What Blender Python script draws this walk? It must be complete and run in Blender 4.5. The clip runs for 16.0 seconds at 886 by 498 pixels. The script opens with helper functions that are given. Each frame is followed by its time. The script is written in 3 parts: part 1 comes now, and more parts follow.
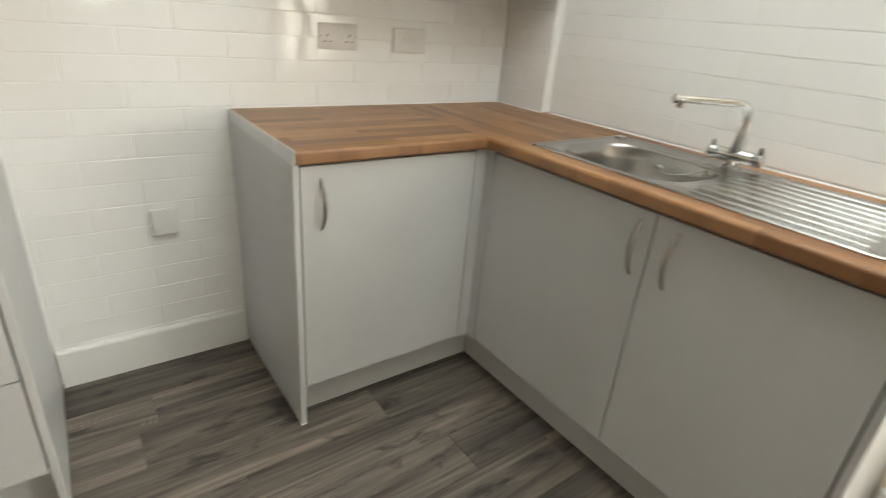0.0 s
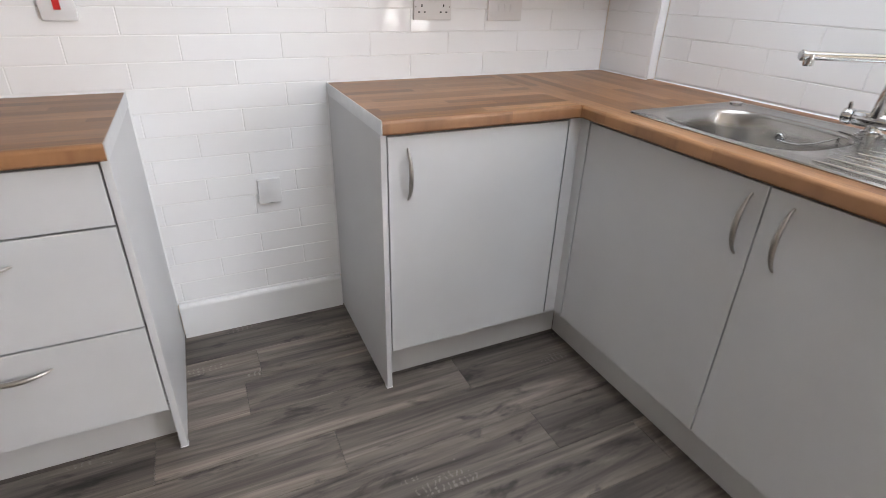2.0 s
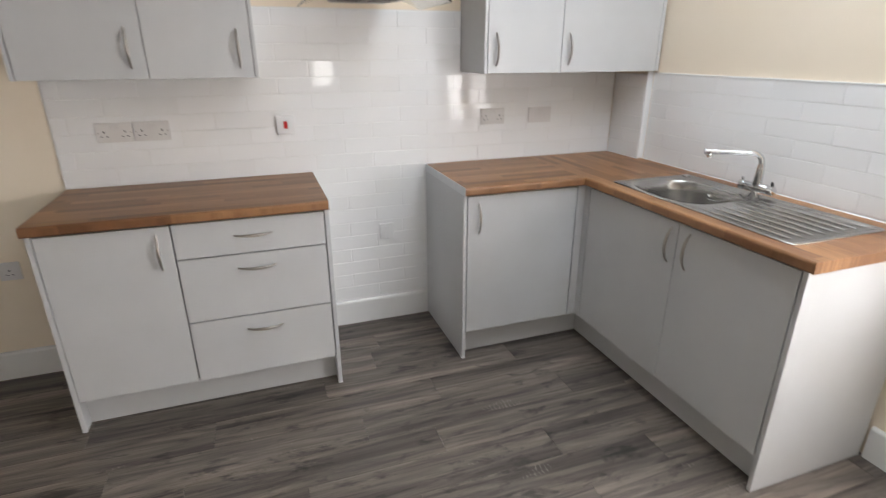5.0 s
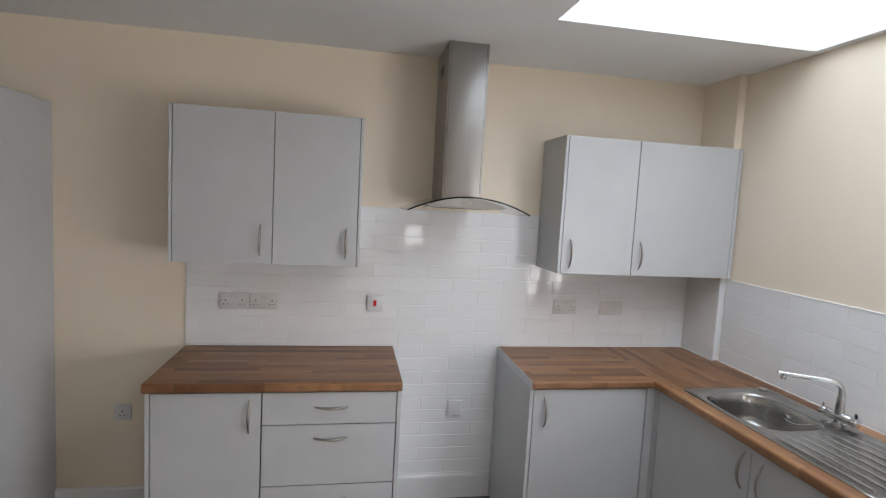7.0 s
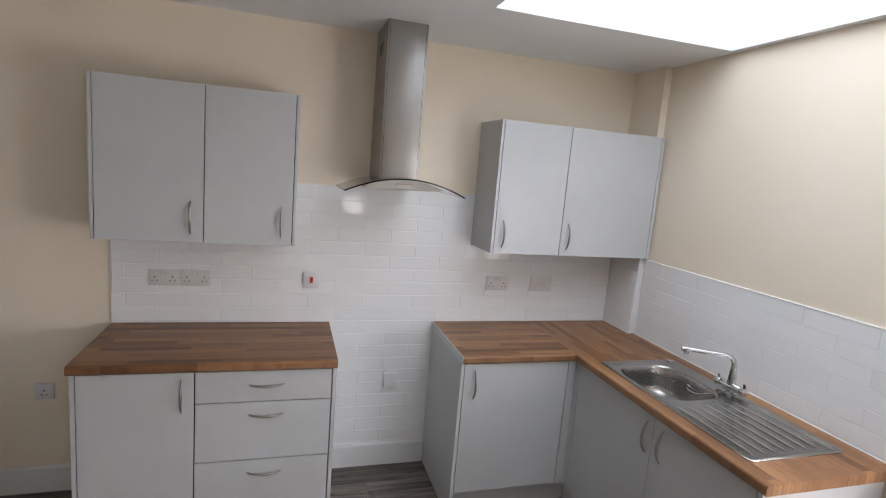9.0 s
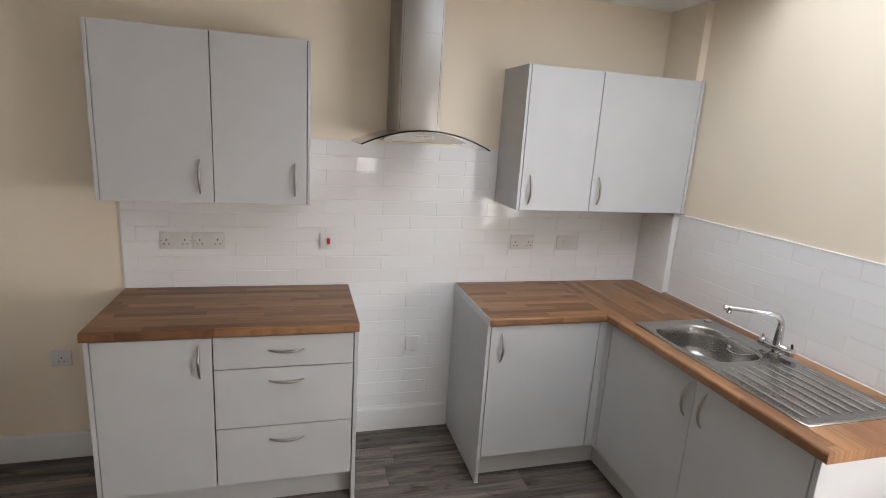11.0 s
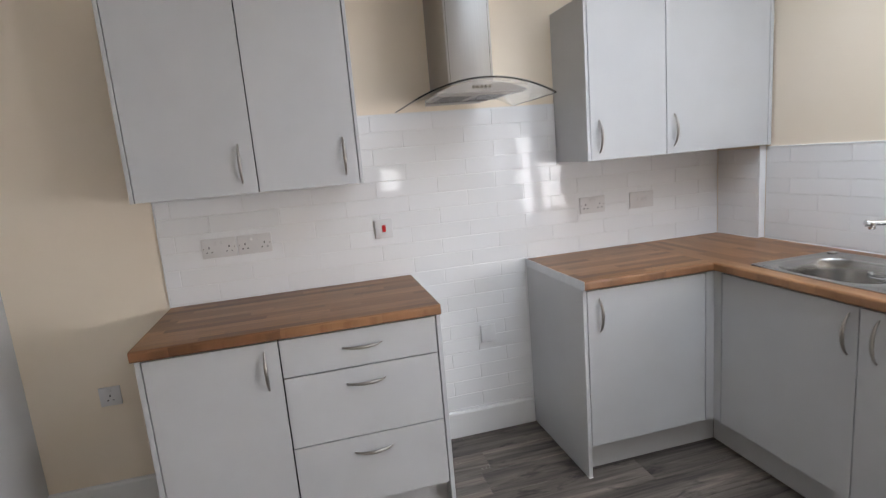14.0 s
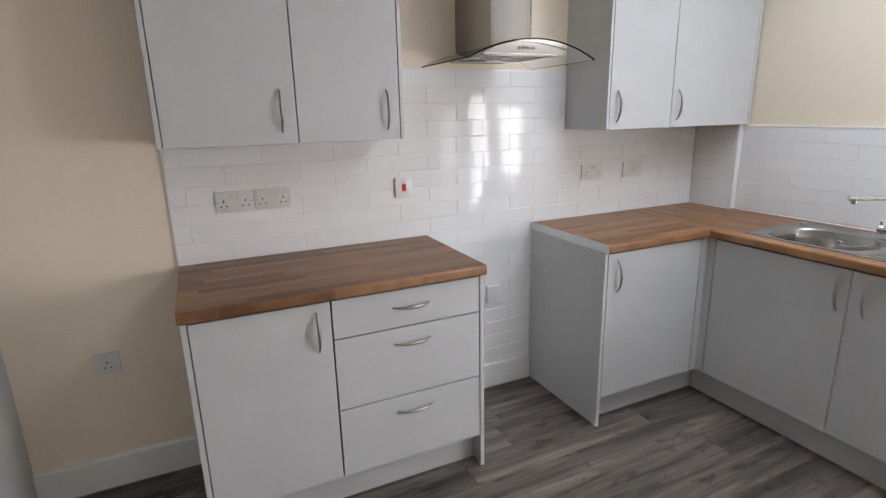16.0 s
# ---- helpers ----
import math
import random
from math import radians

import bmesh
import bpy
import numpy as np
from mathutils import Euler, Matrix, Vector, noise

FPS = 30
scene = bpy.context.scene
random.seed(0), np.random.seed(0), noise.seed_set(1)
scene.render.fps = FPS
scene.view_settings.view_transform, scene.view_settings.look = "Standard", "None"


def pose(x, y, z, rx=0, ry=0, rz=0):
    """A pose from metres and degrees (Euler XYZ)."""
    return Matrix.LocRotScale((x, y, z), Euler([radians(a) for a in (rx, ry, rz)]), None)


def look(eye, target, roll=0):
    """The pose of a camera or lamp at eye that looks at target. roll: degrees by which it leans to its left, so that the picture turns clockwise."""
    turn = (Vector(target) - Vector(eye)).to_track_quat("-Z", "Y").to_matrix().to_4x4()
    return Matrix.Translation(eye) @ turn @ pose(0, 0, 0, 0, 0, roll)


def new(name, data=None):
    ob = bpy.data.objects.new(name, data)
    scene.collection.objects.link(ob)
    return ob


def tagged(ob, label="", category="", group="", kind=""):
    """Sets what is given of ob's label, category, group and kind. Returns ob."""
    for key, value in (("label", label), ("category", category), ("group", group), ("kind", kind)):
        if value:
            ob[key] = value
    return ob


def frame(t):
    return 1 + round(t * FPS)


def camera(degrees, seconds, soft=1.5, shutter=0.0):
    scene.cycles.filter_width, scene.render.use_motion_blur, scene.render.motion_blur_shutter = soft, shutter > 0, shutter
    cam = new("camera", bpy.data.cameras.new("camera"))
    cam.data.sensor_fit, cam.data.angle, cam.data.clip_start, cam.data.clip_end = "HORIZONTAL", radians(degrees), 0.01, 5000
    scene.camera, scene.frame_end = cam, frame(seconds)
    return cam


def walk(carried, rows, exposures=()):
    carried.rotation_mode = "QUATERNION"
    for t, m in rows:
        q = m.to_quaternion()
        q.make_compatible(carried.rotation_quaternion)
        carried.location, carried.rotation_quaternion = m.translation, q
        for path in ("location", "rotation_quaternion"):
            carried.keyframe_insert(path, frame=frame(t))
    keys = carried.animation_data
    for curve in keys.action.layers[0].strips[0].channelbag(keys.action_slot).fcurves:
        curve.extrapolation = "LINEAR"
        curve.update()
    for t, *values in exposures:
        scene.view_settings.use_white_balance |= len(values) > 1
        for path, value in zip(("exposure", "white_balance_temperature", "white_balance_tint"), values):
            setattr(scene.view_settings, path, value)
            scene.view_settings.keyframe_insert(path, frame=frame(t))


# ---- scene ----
cam = camera(81.0, 16.0, soft=0.9, shutter=0.5)
PATH = [
    (0, (-0.462, -1.854, 1.251), (0.648, -0.404, 0.434), 5.1),
    (0.5, (-0.371, -1.827, 1.167), (0.413, -0.192, 0.324), 4.7),
    (1, (-0.316, -1.81, 1.135), (0.385, -0.14, 0.287), 4.1),
    (1.5, (-0.318, -1.821, 1.152), (0.403, -0.161, 0.301), 3.7),
    (2, (-0.419, -1.874, 1.231), (0.343, -0.266, 0.318), 1.6),
    (2.5, (-0.527, -1.985, 1.332), (0.278, -0.431, 0.365), 0.2),
    (3, (-0.627, -2.164, 1.39), (0.208, -0.626, 0.421), -0.6),
    (3.2, (-0.67, -2.248, 1.403), (0.172, -0.708, 0.443), -0.7),
    (5.3, (-0.868, -2.788, 1.53), (-0.352, -0.962, 0.896), -0.2),
    (5.5, (-0.868, -2.815, 1.56), (-0.439, -0.948, 0.986), -0.4),
    (6, (-0.883, -2.84, 1.618), (-0.582, -0.902, 1.231), 0.9),
    (6.5, (-0.894, -2.861, 1.681), (-0.584, -0.9, 1.442), 2.3),
    (7, (-0.878, -2.878, 1.732), (-0.522, -0.917, 1.555), 3.1),
    (7.5, (-0.865, -2.901, 1.792), (-0.437, -0.955, 1.621), 4.1),
    (8, (-0.888, -2.926, 1.82), (-0.379, -1.002, 1.627), 4.9),
    (8.5, (-0.877, -2.929, 1.836), (-0.316, -1.025, 1.59), 5.2),
    (9, (-0.865, -2.931, 1.827), (-0.288, -1.041, 1.524), 4.8),
    (9.2, (-0.842, -2.945, 1.826), (-0.274, -1.056, 1.499), 4.7),
    (11.3, (-0.891, -2.751, 1.76), (-0.365, -0.874, 1.311), 3.5),
    (11.5, (-0.907, -2.732, 1.751), (-0.389, -0.842, 1.35), 3.2),
    (12, (-0.925, -2.681, 1.702), (-0.426, -0.758, 1.467), 1.9),
    (12.5, (-0.936, -2.626, 1.623), (-0.433, -0.693, 1.512), 0.8),
    (13, (-0.941, -2.59, 1.543), (-0.454, -0.653, 1.427), -1.6),
    (13.5, (-0.98, -2.547, 1.487), (-0.514, -0.614, 1.278), -4.5),
    (14, (-1.054, -2.485, 1.466), (-0.581, -0.572, 1.121), -4.9),
    (14.5, (-1.156, -2.337, 1.46), (-0.648, -0.448, 1.044), -3.8),
    (15, (-1.251, -2.247, 1.471), (-0.713, -0.365, 1.06), -3.0),
    (15.5, (-1.401, -2.233, 1.453), (-0.716, -0.401, 1.037), -1.9),
    (16, (-1.584, -2.293, 1.486), (-0.773, -0.536, 0.982), -1.3),
]
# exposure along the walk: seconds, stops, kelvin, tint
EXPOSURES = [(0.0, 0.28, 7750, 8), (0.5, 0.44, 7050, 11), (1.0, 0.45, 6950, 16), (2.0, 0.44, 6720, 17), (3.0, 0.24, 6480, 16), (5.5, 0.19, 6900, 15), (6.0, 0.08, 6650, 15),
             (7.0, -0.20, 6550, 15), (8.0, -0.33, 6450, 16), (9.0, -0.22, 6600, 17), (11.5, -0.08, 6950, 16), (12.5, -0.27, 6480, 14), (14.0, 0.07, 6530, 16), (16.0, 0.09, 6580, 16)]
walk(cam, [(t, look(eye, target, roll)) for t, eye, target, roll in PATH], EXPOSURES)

# ---- world, lights and exposure ----
world = bpy.data.worlds.new("overcast_sky")
scene.world = world
world.use_nodes = True
_bg = world.node_tree.nodes["Background"]
_sky = world.node_tree.nodes.new("ShaderNodeTexSky")
_sky.sky_type = "NISHITA"
_sky.sun_disc = False
_sky.sun_elevation, _sky.sun_rotation = radians(40), radians(120)
world.node_tree.links.new(_sky.outputs["Color"], _bg.inputs["Color"])
_bg.inputs["Strength"].default_value = 0.1


def area(name, at, aim, sx, sy, watts, colour):
    data = bpy.data.lights.new(name, "AREA")
    data.shape, data.size, data.size_y, data.energy, data.color = "RECTANGLE", sx, sy, watts, colour
    ob = new(name, data)
    ob.matrix_world = look(at, aim)
    return ob


SKY = (0.95, 0.98, 1.0)
ROOF_SKY = (0.80, 0.91, 1.0)
# sky over the roof light
area("roof_light_sky", (0.575, -1.721, 2.990), (0.575, -1.720, 0.0), 1.16, 1.86, 25, ROOF_SKY)
# sky through the glazed door and the two windows in the sink wall
area("door_sky", (1.292, -2.84, 1.08), (0, -2.84, 1.08), 0.40, 1.16, 19, SKY)
area("window_sky", (1.292, -2.215, 1.2), (0, -2.215, 1.2), 0.44, 0.62, 11, SKY)
area("window_sky", (1.292, -3.675, 1.2), (0, -3.675, 1.2), 0.46, 0.62, 3, SKY)
# sky through the window behind and the small pane of the back door
area("rear_window_sky", (-3.80, -4.47, 1.5), (-3.80, 0, 1.5), 0.95, 1.1, 4, SKY)
area("back_door_sky", (0.0, -4.40, 1.22), (0.0, 0, 1.22), 0.24, 0.26, 1.6, SKY)


# ---- materials ----
def material(name, rough=0.5, metal=0.0, colour=(0.8, 0.8, 0.8)):
    m = bpy.data.materials.new(name)
    m.use_nodes = True
    b = m.node_tree.nodes["Principled BSDF"]
    b.inputs["Base Color"].default_value = (*colour, 1)
    b.inputs["Roughness"].default_value = rough
    b.inputs["Metallic"].default_value = metal
    return m, m.node_tree.nodes, m.node_tree.links, b


def ramp(nodes, stops):
    r = nodes.new("ShaderNodeValToRGB")
    while len(r.color_ramp.elements) < len(stops):
        r.color_ramp.elements.new(0.5)
    for e, (p, c) in zip(r.color_ramp.elements, stops):
        e.position, e.color = p, (*c, 1)
    return r


def noise_tex(nodes, links, vec, scale, detail=4, rough=0.55):
    n = nodes.new("ShaderNodeTexNoise")
    n.inputs["Scale"].default_value, n.inputs["Detail"].default_value, n.inputs["Roughness"].default_value = scale, detail, rough
    if vec is not None:
        links.new(vec, n.inputs["Vector"])
    return n


def maths(nodes, links, op, a, b=None, c=None):
    n = nodes.new("ShaderNodeMath")
    n.operation = op
    for i, v in enumerate((a, b, c)):
        if v is None:
            continue
        if isinstance(v, (int, float)):
            n.inputs[i].default_value = v
        else:
            links.new(v, n.inputs[i])
    return n.outputs[0]


def mix(nodes, links, fac, a, b, kind="MIX"):
    n = nodes.new("ShaderNodeMix")
    n.data_type, n.blend_type = "RGBA", kind
    for i, v in ((0, fac), (6, a), (7, b)):
        if isinstance(v, (int, float)):
            n.inputs[i].default_value = v
        elif isinstance(v, tuple):
            n.inputs[i].default_value = (*v, 1)
        else:
            links.new(v, n.inputs[i])
    return n.outputs[2]


def bump(nodes, links, b, height, strength, distance=0.002):
    n = nodes.new("ShaderNodeBump")
    n.inputs["Strength"].default_value, n.inputs["Distance"].default_value = strength, distance
    links.new(height, n.inputs["Height"])
    links.new(n.outputs["Normal"], b.inputs["Normal"])


def coords(nodes, links, scale=(1, 1, 1)):
    tc = nodes.new("ShaderNodeTexCoord")
    mp = nodes.new("ShaderNodeMapping")
    mp.inputs["Scale"].default_value = scale
    links.new(tc.outputs["Object"], mp.inputs["Vector"])
    return mp.outputs["Vector"]


def mottled(name, a, b, rough, scale, bump_scale, bump_strength, fine=0.5, metal=0.0, rough_var=0.08, distance=0.001):
    """A painted or moulded surface: two tones at a large scale, fine relief."""
    m, n, l, p = material(name, rough, metal)
    v = coords(n, l)
    big = noise_tex(n, l, v, scale, 5)
    r = ramp(n, [(0.3, a), (0.7, b)])
    l.new(big.outputs["Fac"], r.inputs[0])
    l.new(r.outputs[0], p.inputs["Base Color"])
    small = noise_tex(n, l, v, bump_scale, 3, fine)
    bump(n, l, p, small.outputs["Fac"], bump_strength, distance)
    rr = maths(n, l, "MULTIPLY_ADD", big.outputs["Fac"], rough_var, rough - rough_var / 2)
    l.new(rr, p.inputs["Roughness"])
    return m


CREAM = mottled("cream_emulsion", (0.855, 0.745, 0.595), (0.885, 0.775, 0.635), 0.62, 1.7, 160, 0.25)
CEILING = mottled("white_ceiling_paint", (0.85, 0.85, 0.84), (0.88, 0.88, 0.87), 0.8, 2.0, 140, 0.2)
GLOSS_WHITE = mottled("white_gloss_paint", (0.76, 0.76, 0.755), (0.80, 0.80, 0.795), 0.42, 3.0, 60, 0.12)
LAMINATE = mottled("pale_grey_laminate", (0.530, 0.535, 0.543), (0.560, 0.565, 0.573), 0.38, 4.0, 420, 0.10, rough_var=0.06, distance=0.0004)
STRIP = mottled("aluminium_edge_strip", (0.62, 0.63, 0.64), (0.70, 0.71, 0.72), 0.36, 30.0, 300, 0.05, metal=0.6)
# pale board in truth; near-black here to paint the shade inside door gaps
CARCASS_SHADE = mottled("gap_shade_carcass", (0.025, 0.025, 0.025), (0.035, 0.035, 0.035), 0.7, 5.0, 300, 0.08)
WHITE_PLASTIC = mottled("bright_white_plastic", (0.75, 0.75, 0.75), (0.78, 0.78, 0.78), 0.3, 20.0, 300, 0.04)
PLASTIC = mottled("white_moulded_plastic", (0.70, 0.68, 0.67), (0.73, 0.71, 0.70), 0.35, 20.0, 300, 0.04)
DARK = mottled("dark_recess", (0.02, 0.02, 0.02), (0.03, 0.03, 0.03), 0.8, 20.0, 100, 0.05)
RED = mottled("red_rocker_plastic", (0.55, 0.02, 0.02), (0.62, 0.03, 0.03), 0.3, 60.0, 300, 0.03)
GROUT = mottled("pale_grout", (0.80, 0.795, 0.785), (0.84, 0.835, 0.825), 0.85, 25.0, 600, 0.4)
SILICONE = mottled("white_sealant", (0.80, 0.80, 0.80), (0.84, 0.84, 0.84), 0.3, 30.0, 90, 0.3)
RUBBER = mottled("black_rubber", (0.015, 0.015, 0.015), (0.03, 0.03, 0.03), 0.6, 40.0, 200, 0.1)


def tile_material():
    m, n, l, p = material("white_glazed_tile", 0.07)
    v = coords(n, l)
    info = n.new("ShaderNodeObjectInfo")
    r = ramp(n, [(0.0, (0.85, 0.85, 0.85)), (1.0, (0.88, 0.88, 0.885))])
    l.new(info.outputs["Random"], r.inputs[0])
    l.new(r.outputs[0], p.inputs["Base Color"])
    shift = n.new("ShaderNodeVectorMath")
    shift.operation = "MULTIPLY_ADD"
    l.new(info.outputs["Random"], shift.inputs[0])
    shift.inputs[1].default_value = (37, 11, 23)
    l.new(v, shift.inputs[2])
    wave = noise_tex(n, l, shift.outputs[0], 14, 2)
    bump(n, l, p, wave.outputs["Fac"], 0.018, 0.002)
    smear = noise_tex(n, l, shift.outputs[0], 30, 4)
    l.new(maths(n, l, "MULTIPLY_ADD", smear.outputs["Fac"], 0.04, 0.008), p.inputs["Roughness"])
    return m


TILE = tile_material()


def stave_material(name, turned):
    """Laminate printed as butcher-block staves; turned: staves run along y."""
    m, n, l, p = material(name, 0.36)
    tc = n.new("ShaderNodeTexCoord")
    sep = n.new("ShaderNodeSeparateXYZ")
    l.new(tc.outputs["Object"], sep.inputs[0])
    u, w = (sep.outputs[1], sep.outputs[0]) if turned else (sep.outputs[0], sep.outputs[1])
    row = maths(n, l, "ADD", maths(n, l, "FLOOR", maths(n, l, "DIVIDE", w, 0.0415)), 23.0 if turned else 0.0)
    rnd = n.new("ShaderNodeTexWhiteNoise")
    rnd.noise_dimensions = "1D"
    l.new(row, rnd.inputs["W"])
    along = maths(n, l, "ADD", maths(n, l, "DIVIDE", u, 0.37), maths(n, l, "MULTIPLY", rnd.outputs["Value"], 9.0))
    cell = maths(n, l, "FLOOR", along)
    both = n.new("ShaderNodeCombineXYZ")
    l.new(row, both.inputs[0])
    l.new(cell, both.inputs[1])
    pick = n.new("ShaderNodeTexWhiteNoise")
    pick.noise_dimensions = "3D"
    l.new(both.outputs[0], pick.inputs["Vector"])
    tone = ramp(n, [(0.0, (0.158, 0.066, 0.027)), (0.3, (0.212, 0.096, 0.041)), (0.65, (0.275, 0.131, 0.057)), (1.0, (0.385, 0.198, 0.092))])
    l.new(pick.outputs["Value"], tone.inputs[0])
    # grain, stretched along the stave and shifted from stave to stave
    g = n.new("ShaderNodeCombineXYZ")
    l.new(maths(n, l, "MULTIPLY", u, 5.0), g.inputs[0])
    l.new(maths(n, l, "MULTIPLY", w, 90.0), g.inputs[1])
    l.new(maths(n, l, "MULTIPLY", pick.outputs["Value"], 50.0), g.inputs[2])
    grain = noise_tex(n, l, g.outputs[0], 1.0, 6, 0.6)
    gr = ramp(n, [(0.28, (0.58, 0.54, 0.50)), (0.5, (0.95, 0.95, 0.95)), (0.75, (1.15, 1.12, 1.10))])
    l.new(grain.outputs["Fac"], gr.inputs[0])
    c = mix(n, l, 1.0, tone.outputs[0], gr.outputs[0], "MULTIPLY")
    g2 = n.new("ShaderNodeCombineXYZ")
    l.new(maths(n, l, "MULTIPLY", u, 14.0), g2.inputs[0])
    l.new(maths(n, l, "MULTIPLY", w, 420.0), g2.inputs[1])
    l.new(maths(n, l, "MULTIPLY", pick.outputs["Value"], 30.0), g2.inputs[2])
    pores = noise_tex(n, l, g2.outputs[0], 1.0, 3, 0.6)
    pr = ramp(n, [(0.36, (0.62, 0.58, 0.55)), (0.48, (1, 1, 1))])
    l.new(pores.outputs["Fac"], pr.inputs[0])
    c = mix(n, l, 0.6, c, pr.outputs[0], "MULTIPLY")
    # thin dark line between rows
    fr = maths(n, l, "FRACT", maths(n, l, "DIVIDE", w, 0.0415))
    line = maths(n, l, "LESS_THAN", fr, 0.03)
    c = mix(n, l, maths(n, l, "MULTIPLY", line, 0.35), c, (0.10, 0.05, 0.025))
    l.new(c, p.inputs["Base Color"])
    l.new(maths(n, l, "MULTIPLY_ADD", grain.outputs["Fac"], 0.14, 0.32), p.inputs["Roughness"])
    bump(n, l, p, pores.outputs["Fac"], 0.12, 0.0006)
    return m


STAVES_X = stave_material("walnut_block_laminate", False)
STAVES_Y = stave_material("walnut_block_laminate_turned", True)


def plank_material():
    """Grey weathered-oak vinyl; every plank has its own grain."""
    m, n, l, p = material("grey_oak_vinyl", 0.4)
    info = n.new("ShaderNodeObjectInfo")
    tc = n.new("ShaderNodeTexCoord")
    off = n.new("ShaderNodeVectorMath")
    off.operation = "MULTIPLY_ADD"
    l.new(info.outputs["Random"], off.inputs[0])
    off.inputs[1].default_value = (61, 47, 83)
    l.new(tc.outputs["Object"], off.inputs[2])

    def stretched(sx, sy):
        mp = n.new("ShaderNodeMapping")
        mp.inputs["Scale"].default_value = (sx, 1, sy)
        l.new(off.outputs[0], mp.inputs["Vector"])
        return mp.outputs["Vector"]
    warp = noise_tex(n, l, stretched(2.2, 5.0), 1.0, 4)
    broad = noise_tex(n, l, stretched(1.5, 21.0), 1.0, 7, 0.62)
    broad.inputs["Distortion"].default_value = 1.0
    tone = ramp(n, [(0.27, (0.034, 0.029, 0.026)), (0.40, (0.086, 0.072, 0.063)), (0.53, (0.142, 0.120, 0.104)), (0.70, (0.222, 0.190, 0.166))])
    l.new(broad.outputs["Fac"], tone.inputs[0])
    # long pale and dark bands along the plank
    band = noise_tex(n, l, stretched(0.7, 9.0), 1.0, 3, 0.5)
    br = ramp(n, [(0.34, (0.66, 0.66, 0.66)), (0.50, (1, 1, 1)), (0.66, (1.28, 1.26, 1.24))])
    l.new(band.outputs["Fac"], br.inputs[0])
    c = mix(n, l, 1.0, tone.outputs[0], br.outputs[0], "MULTIPLY")
    fine = noise_tex(n, l, stretched(4.0, 150.0), 1.0, 5, 0.65)
    fr = ramp(n, [(0.30, (0.66, 0.65, 0.64)), (0.50, (1, 1, 1)), (0.72, (1.18, 1.21, 1.20))])
    l.new(fine.outputs["Fac"], fr.inputs[0])
    c = mix(n, l, 0.85, c, fr.outputs[0], "MULTIPLY")
    # dark knots, drawn out along the grain
    kn = noise_tex(n, l, stretched(5.2, 15.0), 1.0, 5, 0.62)
    kn.inputs["Distortion"].default_value = 0.4
    kr = ramp(n, [(0.56, (1, 1, 1)), (0.67, (0.24, 0.24, 0.25))])
    l.new(kn.outputs["Fac"], kr.inputs[0])
    c = mix(n, l, 0.9, c, kr.outputs[0], "MULTIPLY")
    # pale saw marks across the grain, in patches
    wv = n.new("ShaderNodeTexWave")
    wv.wave_type, wv.bands_direction = "BANDS", "X"
    wv.inputs["Scale"].default_value, wv.inputs["Distortion"].default_value = 18.0, 5.0
    wv.inputs["Detail"].default_value, wv.inputs["Detail Scale"].default_value = 3.0, 2.5
    l.new(off.outputs[0], wv.inputs["Vector"])
    patch = noise_tex(n, l, stretched(3.2, 9.0), 1.0, 2)
    sc = maths(n, l, "MULTIPLY", maths(n, l, "GREATER_THAN", wv.outputs["Fac"], 0.86), maths(n, l, "GREATER_THAN", patch.outputs["Fac"], 0.68))
    sc = maths(n, l, "MULTIPLY", sc, maths(n, l, "GREATER_THAN", fine.outputs["Fac"], 0.48))
    c = mix(n, l, maths(n, l, "MULTIPLY", sc, 0.30), c, (0.42, 0.40, 0.37))
    # plank to plank tone
    pt = ramp(n, [(0.0, (0.80, 0.79, 0.78)), (1.0, (1.20, 1.18, 1.15))])
    l.new(info.outputs["Random"], pt.inputs[0])
    c = mix(n, l, 1.0, c, pt.outputs[0], "MULTIPLY")
    l.new(c, p.inputs["Base Color"])
    l.new(maths(n, l, "MULTIPLY_ADD", warp.outputs["Fac"], 0.16, 0.36), p.inputs["Roughness"])
    bump(n, l, p, fine.outputs["Fac"], 0.25, 0.0008)
    return m


PLANK = plank_material()


def brushed(name, colour, rough, sx, sy, sz, strength=0.15, vary=0.18):
    m, n, l, p = material(name, rough, 1.0, colour)
    v = coords(n, l, (sx, sy, sz))
    g = noise_tex(n, l, v, 1.0, 4, 0.7)
    l.new(maths(n, l, "MULTIPLY_ADD", g.outputs["Fac"], vary, rough - vary / 2), p.inputs["Roughness"])
    r = ramp(n, [(0.3, tuple(c * 0.88 for c in colour)), (0.7, colour)])
    l.new(g.outputs["Fac"], r.inputs[0])
    l.new(r.outputs[0], p.inputs["Base Color"])
    if strength:
        bump(n, l, p, g.outputs["Fac"], strength, 0.0001)
    return m


STEEL_HOOD = brushed("brushed_steel_hood", (0.39, 0.375, 0.36), 0.29, 600, 600, 3, 0.0, 0.07)
STEEL_SINK = brushed("satin_steel_sink", (0.46, 0.45, 0.435), 0.24, 900, 40, 900, 0.0, 0.06)
# smoother than the basin, and paler: the ribs' bright highlights are put into the colour
STEEL_RIB = brushed("highlit_polished_steel_rib", (0.70, 0.70, 0.69), 0.13, 900, 40, 900, 0.0, 0.04)
NICKEL = brushed("brushed_nickel", (0.47, 0.44, 0.41), 0.30, 700, 700, 700, 0.0)
CHROME = brushed("polished_chrome", (0.74, 0.75, 0.76), 0.06, 8, 8, 8, 0.01)


def glass_material(name, tint, rough=0.0):
    m, n, l, p = material(name, rough, 0.0, tint)
    p.inputs["Transmission Weight"].default_value = 1.0
    p.inputs["IOR"].default_value = 1.45
    return m


GLASS = glass_material("clear_glass", (0.96, 0.98, 0.97))
